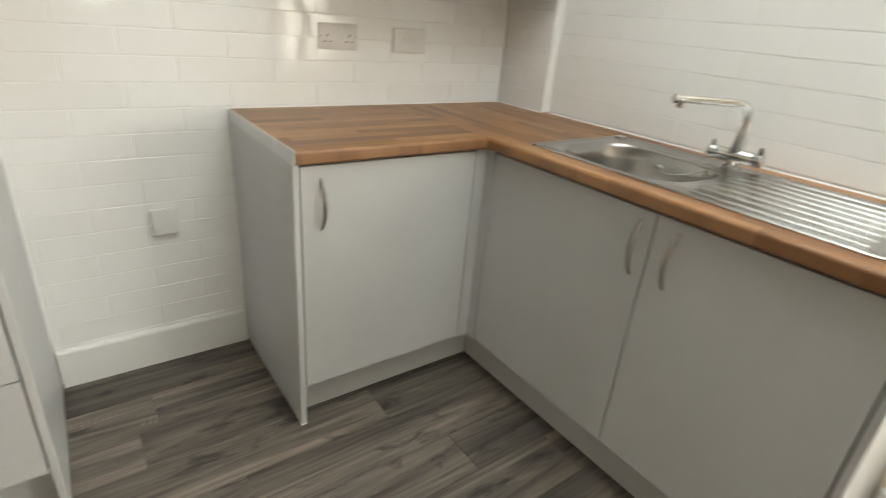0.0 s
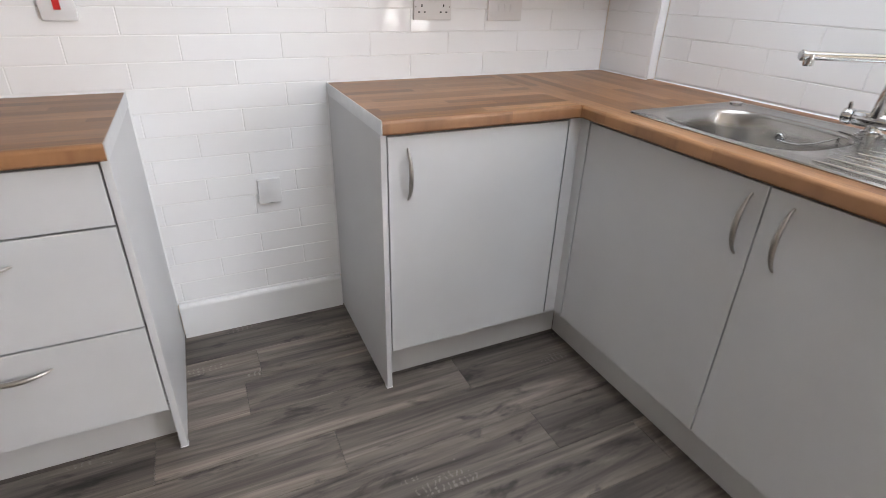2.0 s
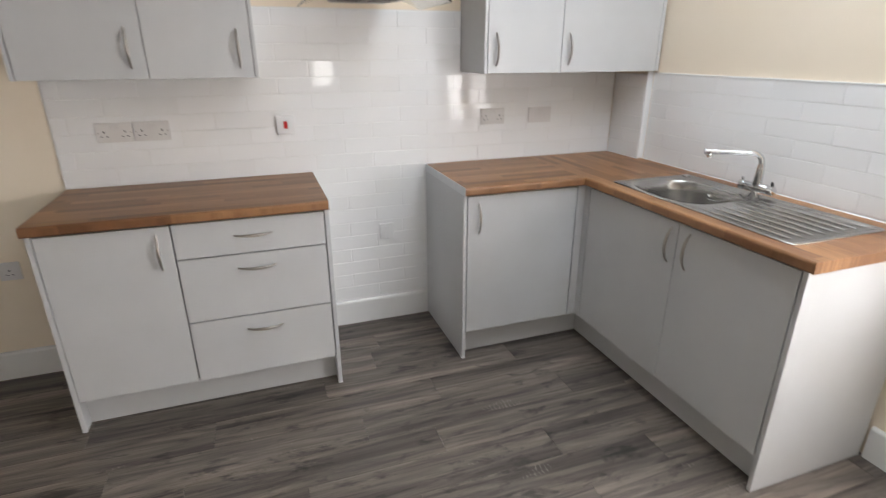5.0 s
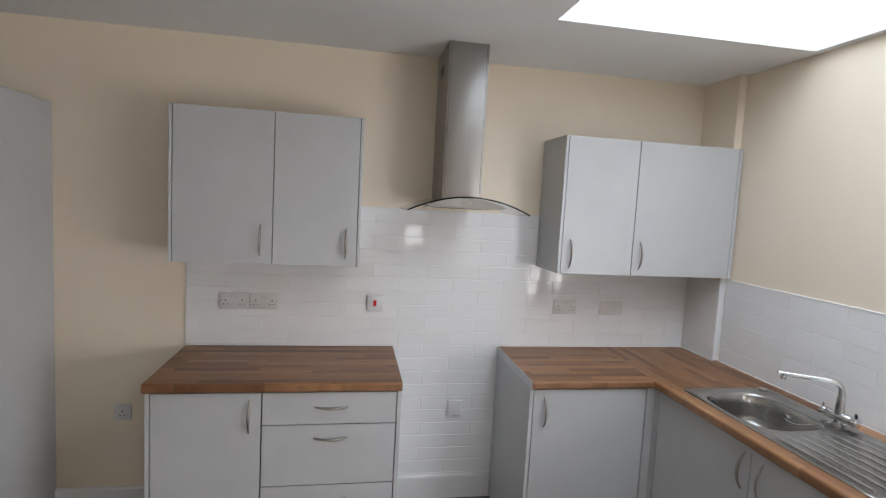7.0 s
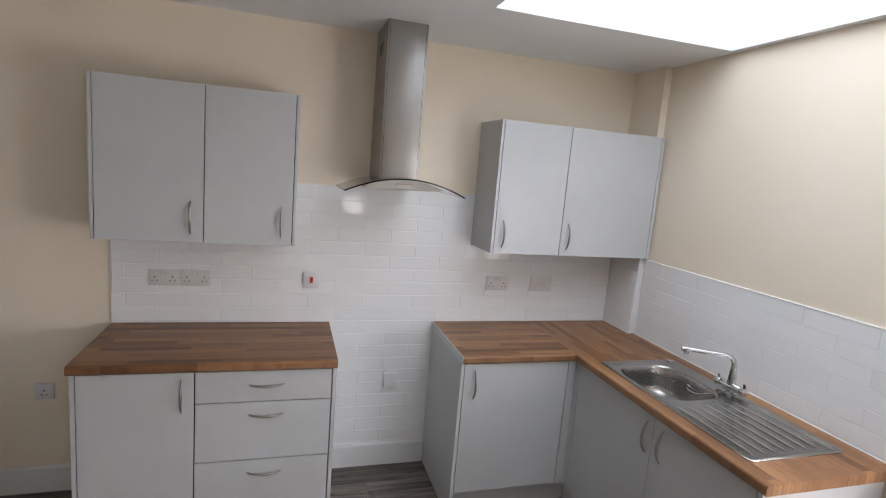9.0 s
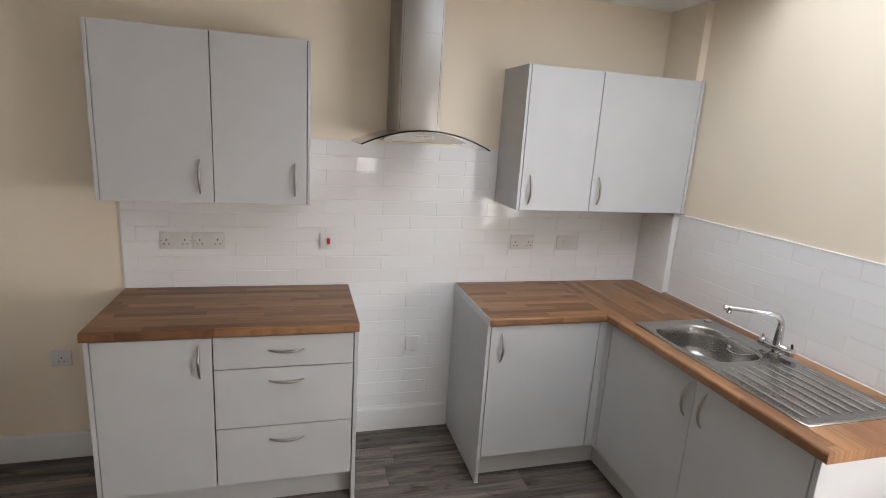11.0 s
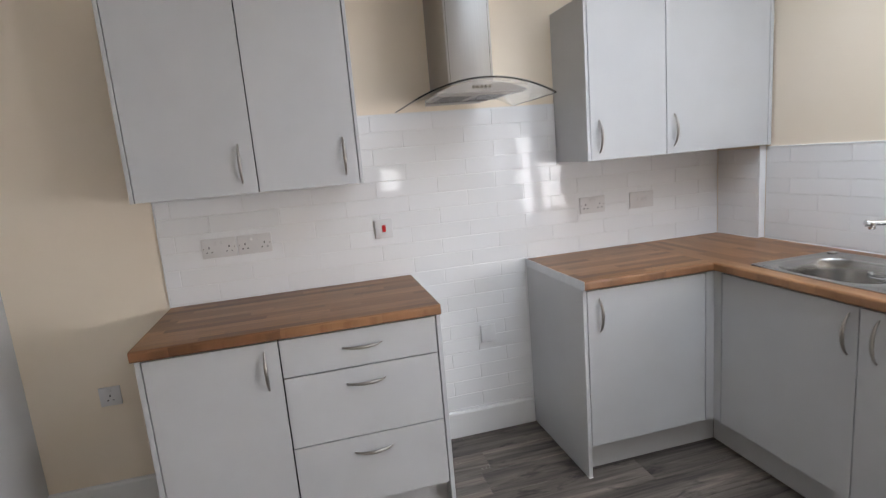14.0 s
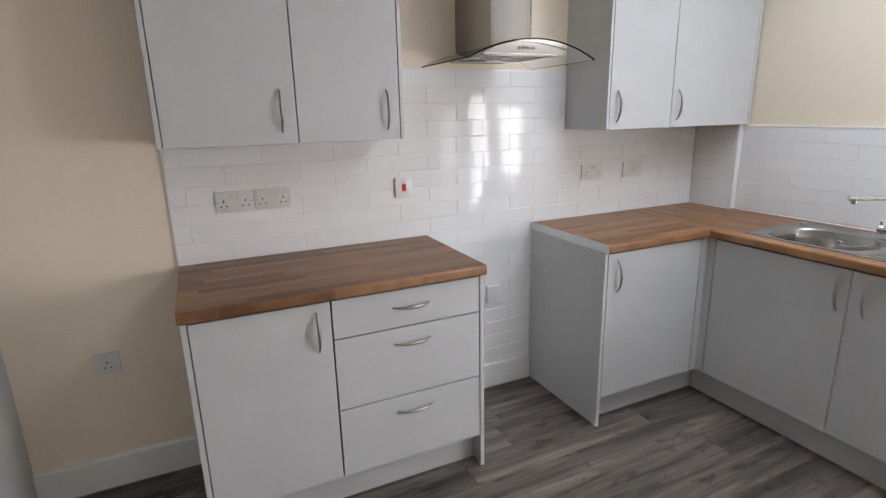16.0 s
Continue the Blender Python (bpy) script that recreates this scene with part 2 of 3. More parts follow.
GLASS_EDGE = glass_material("dark_glass_edge", (0.03, 0.045, 0.045), 0.15)


# ---- building helpers ----
WHERE = {}


def thing(name, at, label, category, group="", kind=""):
    ob = new(name)
    ob.empty_display_size = 0.05
    ob.location = at
    WHERE[ob.name] = Vector(at)
    return tagged(ob, label, category, group, kind)


def mesh_of(name, bm, mat, smooth=False):
    me = bpy.data.meshes.new(name)
    bmesh.ops.recalc_face_normals(bm, faces=bm.faces)
    bm.to_mesh(me)
    bm.free()
    me.materials.append(mat)
    if smooth:
        for f in me.polygons:
            f.use_smooth = True
        me.set_sharp_from_angle(angle=radians(38))
    return me


def part(name, bm, mat, parent, label="", smooth=False):
    """Links a bmesh in world coordinates as one mesh under a thing or a part."""
    at = WHERE[parent.name]
    bmesh.ops.translate(bm, verts=bm.verts, vec=-at)
    ob = new(name, mesh_of(name, bm, mat, smooth))
    ob.parent = parent
    WHERE[ob.name] = at
    return tagged(ob, label)


def solo(name, bm, mat, label, category, kind="", smooth=False, at=None):
    """One mesh as a top-level thing, its origin at the middle of its base."""
    if at is None:
        lo = [min(v.co[i] for v in bm.verts) for i in range(3)]
        hi = [max(v.co[i] for v in bm.verts) for i in range(3)]
        at = ((lo[0] + hi[0]) / 2, (lo[1] + hi[1]) / 2, lo[2])
    bmesh.ops.translate(bm, verts=bm.verts, vec=-Vector(at))
    ob = new(name, mesh_of(name, bm, mat, smooth))
    ob.location = at
    WHERE[ob.name] = Vector(at)
    return tagged(ob, label, category, "", kind)


def box(x0, x1, y0, y1, z0, z1, bev=0.0, seg=1, bm=None):
    out = bm or bmesh.new()
    one = bmesh.new()
    m = Matrix.Translation(((x0 + x1) / 2, (y0 + y1) / 2, (z0 + z1) / 2)) @ Matrix.Diagonal((abs(x1 - x0), abs(y1 - y0), abs(z1 - z0), 1))
    bmesh.ops.create_cube(one, size=1.0, matrix=m)
    if bev:
        bmesh.ops.bevel(one, geom=one.edges[:], offset=bev, segments=seg, affect="EDGES", profile=0.5)
    if bm is None:
        out.free()
        return one
    pour(one, out)
    return out


def pour(src, dst):
    """Adds the faces of src to dst and frees src."""
    made = {v: dst.verts.new(v.co) for v in src.verts}
    for f in src.faces:
        dst.faces.new([made[v] for v in f.verts])
    src.free()


def tube(points, radii, sides=12, bm=None, cap=True, squash=1.0):
    """A round bar along a line of points; radii: one, or one a point."""
    bm = bm or bmesh.new()
    pts = [Vector(p) for p in points]
    rad = [radii] * len(pts) if isinstance(radii, (int, float)) else radii
    rings, side = [], None
    for i, p in enumerate(pts):
        d = (pts[min(i + 1, len(pts) - 1)] - pts[max(i - 1, 0)]).normalized()
        if side is None:
            side = d.cross(Vector((0, 0, 1)) if abs(d.z) < 0.9 else Vector((1, 0, 0))).normalized()
        side = (side - d * side.dot(d)).normalized()
        up = d.cross(side)
        rings.append([bm.verts.new(p + rad[i] * (math.cos(a) * side + squash * math.sin(a) * up)) for a in (2 * math.pi * k / sides for k in range(sides))])
    for a, b in zip(rings, rings[1:]):
        for k in range(sides):
            bm.faces.new((a[k], a[(k + 1) % sides], b[(k + 1) % sides], b[k]))
    if cap:
        bm.faces.new(rings[0][::-1])
        bm.faces.new(rings[-1])
    return bm


def prism(outline, axis, a, b, bm=None):
    """A closed outline (pairs) extruded along axis from a to b."""
    bm = bm or bmesh.new()

    def place(p, d):
        return {"x": (d, p[0], p[1]), "y": (p[0], d, p[1]), "z": (p[0], p[1], d)}[axis]
    lo = [bm.verts.new(place(p, a)) for p in outline]
    hi = [bm.verts.new(place(p, b)) for p in outline]
    n = len(outline)
    for i in range(n):
        bm.faces.new((lo[i], lo[(i + 1) % n], hi[(i + 1) % n], hi[i]))
    bm.faces.new(lo[::-1])
    bm.faces.new(hi)
    return bm


def structure(name, bm, mat, label, category):
    return solo(name, bm, mat, label, category, "structure")


# ---- structure: walls, floor, ceiling, openings ----
WALL_Y, WALL_X, TOP = 0.008, 1.248, 2.52      # painted faces behind the tiles, ceiling height
LEFT_X, REAR_Y = -5.6, -4.3

bm = box(LEFT_X - 0.2, WALL_X + 0.2, WALL_Y, WALL_Y + 0.2, 0, TOP)
wall_back = structure("wall_back", bm, CREAM, "cream painted kitchen wall with white tiled splashback", "wall")

bm = bmesh.new()
for y0, y1, z0, z1 in ((WALL_Y, -1.95, 0, TOP), (-1.95, -2.48, 0, 0.84), (-1.95, -2.48, 1.56, TOP), (-2.48, -2.58, 0, TOP), (-2.58, -3.10, 2.05, TOP),
                       (-3.10, -3.40, 0, TOP), (-3.40, -3.95, 0, 0.84), (-3.40, -3.95, 1.56, TOP), (-3.95, REAR_Y - 0.2, 0, TOP)):
    box(WALL_X, WALL_X + 0.2, y1, y0, z0, z1, bm=bm)
bmesh.ops.remove_doubles(bm, verts=bm.verts, dist=0.0001)
wall_sink = structure("wall_sink_side", bm, CREAM, "cream painted wall behind the sink run", "wall")

bm = box(LEFT_X - 0.2, LEFT_X, REAR_Y - 0.2, WALL_Y, 0, TOP)
structure("wall_far_side", bm, CREAM, "plain cream painted wall", "wall")
bm = bmesh.new()
for x0, x1, z0, z1 in ((LEFT_X, -4.30, 0, TOP), (-4.30, -3.30, 0, 0.92), (-4.30, -3.30, 2.08, TOP), (-3.30, -0.42, 0, TOP), (-0.42, 0.42, 2.05, TOP), (0.42, WALL_X, 0, TOP)):
    box(x0, x1, REAR_Y - 0.2, REAR_Y, z0, z1, bm=bm)
bmesh.ops.remove_doubles(bm, verts=bm.verts, dist=0.0001)
structure("wall_rear", bm, CREAM, "plain cream painted rear wall", "wall")

# ceiling with the roof-light well
SX0, SX1, SY0, SY1 = -0.055, 1.205, -2.7, -0.742
bm = bmesh.new()
box(LEFT_X - 0.2, SX0, REAR_Y - 0.2, WALL_Y + 0.2, TOP, TOP + 0.08, bm=bm)
box(SX1, WALL_X + 0.2, REAR_Y - 0.2, WALL_Y + 0.2, TOP, TOP + 0.08, bm=bm)
box(SX0, SX1, SY1, WALL_Y + 0.2, TOP, TOP + 0.08, bm=bm)
box(SX0, SX1, REAR_Y - 0.2, SY0, TOP, TOP + 0.08, bm=bm)
box(SX0 - 0.05, SX0, SY0 - 0.05, SY1 + 0.05, TOP + 0.08, 2.95, bm=bm)
box(SX1, SX1 + 0.05, SY0 - 0.05, SY1 + 0.05, TOP + 0.08, 2.95, bm=bm)
box(SX0, SX1, SY1, SY1 + 0.05, TOP + 0.08, 2.95, bm=bm)
box(SX0, SX1, SY0 - 0.05, SY0, TOP + 0.08, 2.95, bm=bm)
bmesh.ops.remove_doubles(bm, verts=bm.verts, dist=0.0001)
structure("ceiling", bm, CEILING, "white painted ceiling with a roof-light well", "ceiling")


def glazed(name, at, label, axis, u0, u1, z0, z1, d, bar=0.05, depth=0.06, mid=()):
    """A framed pane in a wall: axis 'y' lies along y (wall at x = d), 'x' along x (wall at y = d)."""
    w = thing(name, at, label, "window", kind="structure")

    def bx(a0, a1, b0, b1, d0, d1, bev):
        return box(d0, d1, a0, a1, b0, b1, bev) if axis == "y" else box(a0, a1, d0, d1, b0, b1, bev)
    for a0, a1, b0, b1 in ((u0, u0 + bar, z0, z1), (u1 - bar, u1, z0, z1), (u0 + bar, u1 - bar, z0, z0 + bar), (u0 + bar, u1 - bar, z1 - bar, z1)):
        part("window_frame", bx(a0, a1, b0, b1, d, d + depth, 0.004), GLOSS_WHITE, w)
    for m in mid:
        part("glazing_bar", bx(u0 + bar, u1 - bar, m - 0.012, m + 0.012, d + 0.01, d + depth - 0.01, 0.003), GLOSS_WHITE, w)
    pane = part("pane", bx(u0 + bar, u1 - bar, z0 + bar, z1 - bar, d + depth / 2 - 0.003, d + depth / 2 + 0.003, 0), GLASS, w)
    pane.visible_shadow = False
    return w


glazed("window_1", (1.268, -2.215, 0.84), "white framed window beside the glazed door", "y", -2.48, -1.95, 0.84, 1.56, 1.250, depth=0.036, mid=(1.2,))
glazed("window_2", (1.268, -3.675, 0.84), "white framed window beyond the glazed door", "y", -3.95, -3.40, 0.84, 1.56, 1.250, depth=0.036, mid=(1.2,))
glazed("window_3", (-3.80, -4.38, 0.92), "white framed rear window", "x", -4.30, -3.30, 0.92, 2.08, -4.42, mid=(1.5,))
# glazed door in the sink wall
door = thing("door_1", (1.268, -2.84, 0), "white door with a tall glazed panel", "door", kind="structure")
for y0, y1, z0, z1 in ((-3.10, -3.035, 0, 2.05), (-2.645, -2.58, 0, 2.05), (-3.035, -2.645, 0, 0.50), (-3.035, -2.645, 1.66, 2.05)):
    part("door_rail", box(1.250, 1.286, y0, y1, z0, z1, 0.004), GLOSS_WHITE, door)
for z in (0.88, 1.27):
    part("glazing_bar", box(1.255, 1.280, -3.035, -2.645, z - 0.012, z + 0.012, 0.003), GLOSS_WHITE, door)
pane = part("pane", box(1.266, 1.272, -3.035, -2.645, 0.50, 1.66), GLASS, door)
pane.visible_shadow = False
# back door with a small pane
door = thing("door_2", (0, -4.36, 0), "white back door with a small glazed pane", "door", kind="structure")
for x0, x1, z0, z1 in ((-0.42, -0.12, 0, 2.05), (0.12, 0.42, 0, 2.05), (-0.12, 0.12, 0, 1.09), (-0.12, 0.12, 1.35, 2.05)):
    part("door_rail", box(x0, x1, -4.375, -4.335, z0, z1, 0.002), GLOSS_WHITE, door)
pane = part("pane", box(-0.12, 0.12, -4.358, -4.352, 1.09, 1.35), GLASS, door)
pane.visible_shadow = False
# roof light
rl = thing("window_4", (0.575, -1.72, 2.95), "roof light over a white plastered well", "roof light", kind="structure")
for x0, x1, y0, y1 in ((SX0 - 0.05, SX0 + 0.04, SY0 - 0.05, SY1 + 0.05), (SX1 - 0.04, SX1 + 0.05, SY0 - 0.05, SY1 + 0.05), (SX0 + 0.04, SX1 - 0.04, SY0 - 0.05, SY0 + 0.04), (SX0 + 0.04, SX1 - 0.04, SY1 - 0.04, SY1 + 0.05)):
    part("window_frame", box(x0, x1, y0, y1, 2.95, 3.0, 0.004), GLOSS_WHITE, rl)
pane = part("pane", box(SX0 + 0.04, SX1 - 0.04, SY0 + 0.04, SY1 - 0.04, 2.97, 2.978), GLASS, rl)
pane.visible_shadow = False

# boxed-in corner pipe run, standing on the worktop
bm = box(1.203, WALL_X, -0.277, WALL_Y, 0.912, TOP)
boxing = structure("wall_boxing", bm, CREAM, "cream painted pipe boxing in the corner", "wall")
part("edge_board", box(1.2, 1.2395, -0.284, -0.277, 0.914, 1.392, 0.0015), GLOSS_WHITE, boxing, "white gloss edge board")

# skirting
bm = bmesh.new()


def skirting(bm, axis, a, b, face, into):
    """A board with a rounded top edge against a wall; face: its front, into: the wall's face."""
    s = 1 if into > face else -1
    top = 0.140
    out = [(into, 0), (face, 0), (face, top - 0.010), (face + s * 0.003, top - 0.003), (face + s * 0.009, top), (into, top)]
    prism(out, axis, a, b, bm)


skirting(bm, "x", -0.612, -0.003, -0.020, WALL_Y)
skirting(bm, "x", -2.332, -1.704, -0.014, WALL_Y)
structure("baseboard_back", bm, GLOSS_WHITE, "white gloss skirting board along the tiled wall", "skirting")
bm = bmesh.new()
skirting(bm, "y", -2.57, -1.76, 1.228, WALL_X)
skirting(bm, "y", -4.3, -3.11, 1.228, WALL_X)
structure("baseboard_sink_side", bm, GLOSS_WHITE, "white gloss skirting board past the sink run", "skirting")

bm = box(LEFT_X, WALL_X, REAR_Y, WALL_Y, -0.12, -0.0032)
floor = structure("floor", bm, DARK, "grey weathered-oak vinyl plank floor", "floor")


# ---- cabinets ----
HERE = Matrix.Identity(4)
SINK_RUN = Matrix.Translation((1.24, 0, 0)) @ Matrix.Rotation(radians(-90), 4, "Z")


def placed(bm, m):
    bmesh.ops.transform(bm, matrix=m, verts=bm.verts)
    return bm


def bow_handle(u, z, front, upright, length=0.15):
    """A bow handle whose ends meet the door's face at y = -front."""
    pts, rad = [], []
    for k in range(15):
        s = -1 + 2 * k / 14
        d = front - 0.001 + 0.028 * (1 - s * s) ** 0.8
        along = s * length / 2
        pts.append((u, -d, z + along) if upright else (u + along, -d, z))
        rad.append(0.0028 + 0.0042 * (1 - s * s))
    return tube(pts, rad, 10)


def fronted(name, parent, m, u0, u1, z0, z1, front, handle=None):
    """A door or drawer front with its handle; handle: (u, z, upright)."""
    ob = part(name, placed(box(u0, u1, -front, -front + 0.018, z0, z1, 0.0014, 2), m), LAMINATE, parent)
    if handle:
        part("handle", placed(bow_handle(handle[0], handle[1], front, handle[2]), m), NICKEL, ob, "brushed nickel bow handle", True)
    return ob


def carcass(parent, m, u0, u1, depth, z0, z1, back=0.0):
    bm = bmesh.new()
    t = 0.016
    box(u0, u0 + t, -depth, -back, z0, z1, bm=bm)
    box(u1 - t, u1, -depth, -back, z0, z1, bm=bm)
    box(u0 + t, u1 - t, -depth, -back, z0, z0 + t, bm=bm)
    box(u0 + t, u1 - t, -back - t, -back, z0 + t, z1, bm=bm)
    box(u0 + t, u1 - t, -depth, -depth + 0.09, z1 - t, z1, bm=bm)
    # the whole shell, undersides too, takes the painted gap shade
    return part("body", placed(bm, m), CARCASS_SHADE, parent)


def end_panel(parent, m, u0, u1, z0, z1, depth, back=0.0):
    part("end_panel", placed(box(u0, u1, -depth, -back, z0, z1, 0.0012), m), LAMINATE, parent)


def plinth(m, u0, u1, depth, label):
    bm = placed(box(u0, u1, -depth, -depth + 0.016, 0, 0.147, 0.0012), m)
    solo("plinth", bm, LAMINATE, label, "plinth")


Z0, Z1, DZ0, DZ1 = 0.150, 0.872, 0.150, 0.862

# left run: a door unit and a drawer unit
unit = thing("base_cabinet", (-1.465, -0.29, 0), "pale grey base cabinet with one door beside the drawers", "cabinet", "base cabinets")
carcass(unit, HERE, -1.684, -1.230, 0.557, Z0, Z1)
end_panel(unit, HERE, -1.703, -1.685, 0, Z1, 0.580)
fronted("door", unit, HERE, -1.681, -1.2325, DZ0, DZ1, 0.580, (-1.281, 0.755, True))
unit = thing("drawer_cabinet", (-0.925, -0.29, 0), "pale grey base cabinet with three drawers", "cabinet", "base cabinets")
carcass(unit, HERE, -1.229, -0.636, 0.560, Z0, Z1)
end_panel(unit, HERE, -0.635, -0.617, 0, Z1, 0.580)
for z0, z1, hz in ((0.7172, DZ1, 0.796), (0.4336, 0.7120, 0.652), (DZ0, 0.4284, 0.366)):
    fronted("drawer", unit, HERE, -1.2268, -0.6395, z0, z1, 0.580, (-0.929, hz, False))
plinth(HERE, -1.685, -0.635, 0.510, "pale grey plinth under the drawer run")

# corner run: a door unit, a corner post and the sink unit
unit = thing("base_cabinet", (0.31, -0.29, 0), "pale grey base cabinet with one door in the corner run", "cabinet", "base cabinets")
carcass(unit, HERE, 0.0195, 0.617, 0.560, Z0, Z1)
end_panel(unit, HERE, 0.001, 0.019, 0, Z1, 0.580)
fronted("door", unit, HERE, 0.0225, 0.6130, DZ0, DZ1, 0.580, (0.080, 0.751, True))
part("corner_post", prism([(0.6175, -0.580), (0.6175, -0.562), (0.678, -0.562), (0.678, -0.6215), (0.660, -0.6215), (0.660, -0.580)], "z", Z0, Z1), LAMINATE, unit)
unit = thing("sink_cabinet", (0.95, -1.18, 0), "pale grey double-door cabinet under the sink", "cabinet", "base cabinets")
carcass(unit, SINK_RUN, 0.625, 1.732, 0.560, Z0, Z1)
fronted("door", unit, SINK_RUN, 0.6262, 1.2185, DZ0, DZ1, 0.580, (1.185, 0.760, True))
fronted("door", unit, SINK_RUN, 1.2222, 1.7280, DZ0, DZ1, 0.580, (1.282, 0.760, True))
end_panel(unit, SINK_RUN, 1.733, 1.751, 0, Z1, 0.580, 0.012)
plinth(HERE, 0.019, 0.722, 0.510, "pale grey plinth under the corner cabinet")
plinth(SINK_RUN, 0.5105, 1.733, 0.518, "pale grey plinth under the sink cabinet")

# wall cabinets
WZ0, WZ1 = 1.393, 2.116
unit = thing("wall_cabinet", (-1.265, -0.15, WZ0), "pale grey two-door wall cabinet above the drawers", "cabinet", "wall cabinets")
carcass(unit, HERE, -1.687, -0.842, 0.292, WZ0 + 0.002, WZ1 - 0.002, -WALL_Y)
part("top_panel", box(-1.687, -0.842, -0.292, WALL_Y, WZ1 - 0.0018, WZ1 + 0.0), LAMINATE, unit)
end_panel(unit, HERE, -1.703, -1.688, WZ0, WZ1, 0.312, -WALL_Y)
end_panel(unit, HERE, -0.841, -0.827, WZ0, WZ1, 0.312, -WALL_Y)
fronted("door", unit, HERE, -1.6845, -1.242, WZ0 + 0.001, WZ1 - 0.001, 0.312, (-1.295, 1.509, True))
fronted("door", unit, HERE, -1.238, -0.8445, WZ0 + 0.001, WZ1 - 0.001, 0.312, (-0.895, 1.507, True))
unit = thing("wall_cabinet", (0.70, -0.15, WZ0), "pale grey two-door wall cabinet in the corner above the sockets", "cabinet", "wall cabinets")
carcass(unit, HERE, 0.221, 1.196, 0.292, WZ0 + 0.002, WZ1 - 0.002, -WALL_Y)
part("top_panel", box(0.221, 1.196, -0.292, WALL_Y, WZ1 - 0.0018, WZ1 + 0.0), LAMINATE, unit)
end_panel(unit, HERE, 0.205, 0.220, WZ0, WZ1, 0.312, -WALL_Y)
fronted("door", unit, HERE, 0.223, 0.624, WZ0 + 0.001, WZ1 - 0.001, 0.312, (0.268, 1.502, True))
fronted("door", unit, HERE, 0.628, 1.2155, WZ0 + 0.001, WZ1 - 0.001, 0.312, (0.669, 1.505, True))
part("filler", box(1.219, 1.2395, -0.312, -0.286, WZ0, WZ1, 0.001), LAMINATE, unit)

# tall larder cabinet
unit = thing("tall_cabinet", (-2.64, -0.29, 0), "tall pale grey larder cabinet beside the cream wall", "cabinet")
carcass(unit, HERE, -2.93, -2.353, 0.560, Z0, 2.116)
end_panel(unit, HERE, -2.352, -2.334, 0, 2.12, 0.582, -WALL_Y)
end_panel(unit, HERE, -2.949, -2.931, 0, 2.12, 0.582, -WALL_Y)
part("top_panel", box(-2.931, -2.352, -0.578, WALL_Y, 2.1165, 2.120), LAMINATE, unit)
fronted("door", unit, HERE, -2.929, -2.355, DZ0, 2.1155, 0.580)
plinth(HERE, -2.931, -2.352, 0.510, "pale grey plinth under the larder cabinet")


# ---- worktops ----
def front_strip(bm, axis, a, b, front, back, z0, z1, s):
    """The rounded front of a worktop; s: +1 where the room lies towards smaller numbers."""
    r = 0.011
    out = [(back, z0), (front + s * 0.004, z0), (front, z0 + 0.005)]
    for k in range(7):
        q = radians(180 - 90 * k / 6)
        out.append((front + s * (r + r * math.cos(q)), z1 - r + r * math.sin(q)))
    out.append((back, z1))
    prism(out, axis, a, b, bm)


TZ0, TZ1 = 0.8725, 0.911
bm = bmesh.new()
front_strip(bm, "x", -1.709, -0.617, -0.602, -0.52, TZ0, TZ1, 1)
box(-1.709, -0.617, -0.52, WALL_Y - 0.001, TZ0, TZ1, bm=bm)
top = solo("worktop", bm, STAVES_X, "brown butcher-block worktop on the drawer run", "worktop", smooth=True)
part("edge_strip", box(-0.617, -0.6145, -0.600, -0.001, TZ0, TZ1 + 0.0005), STRIP, top, "pale metal end strip")
top = thing("worktop", (0.75, -0.7, TZ0), "brown butcher-block corner worktop with an inset sink", "worktop")
bm = bmesh.new()
front_strip(bm, "x", 0.002, 0.6375, -0.602, -0.52, TZ0, TZ1, 1)
box(0.002, 0.6375, -0.52, WALL_Y - 0.001, TZ0, TZ1, bm=bm)
part("short_section", bm, STAVES_X, top, "", True)
part("edge_strip", box(-0.001, 0.002, -0.600, -0.001, TZ0, TZ1 + 0.0005), STRIP, top, "pale metal end strip")
bm = bmesh.new()
front_strip(bm, "y", -1.775, -0.602, 0.638, 0.72, TZ0, TZ1, 1)
box(0.638, 0.72, -0.602, WALL_Y - 0.001, TZ0, TZ1, bm=bm)
for x0, x1 in ((0.72, 0.735), (0.735, 1.10), (1.10, WALL_X - 0.001)):
    for y0, y1 in ((-0.602, WALL_Y - 0.001), (-0.748, -0.602), (-1.192, -0.748), (-1.775, -1.192)):
        if (x0, y0) != (0.735, -1.192):
            box(x0, x1, y0, y1, TZ0, TZ1, bm=bm)
bmesh.ops.remove_doubles(bm, verts=bm.verts, dist=0.0001)
part("sink_section", bm, STAVES_Y, top, "", True)
part("edge_strip", box(0.640, WALL_X - 0.001, -1.7775, -1.775, TZ0, TZ1), STAVES_Y, top, "wood-effect end strip")

# sealant beads
bm = bmesh.new()
for x0, x1 in ((-1.709, -0.617), (0.002, 1.2)):
    prism([(0.001, TZ1), (-0.004, TZ1), (-0.0005, TZ1 + 0.0035), (0.001, TZ1 + 0.0035)], "x", x0, x1, bm)
prism([(1.2395, TZ1), (1.235, TZ1), (1.2385, TZ1 + 0.0035), (1.2395, TZ1 + 0.0035)], "y", -1.775, -0.284, bm)
prism([(1.201, TZ1), (1.196, TZ1), (1.1995, TZ1 + 0.0035), (1.201, TZ1 + 0.0035)], "y", -0.284, 0, bm)
for x, s in ((-0.617, 1), (0.001, -1)):
    prism([(x, 0.001), (x, -0.005), (x + s * 0.005, 0.0), (x + s * 0.005, 0.001)], "z", 0.141, TZ0, bm)
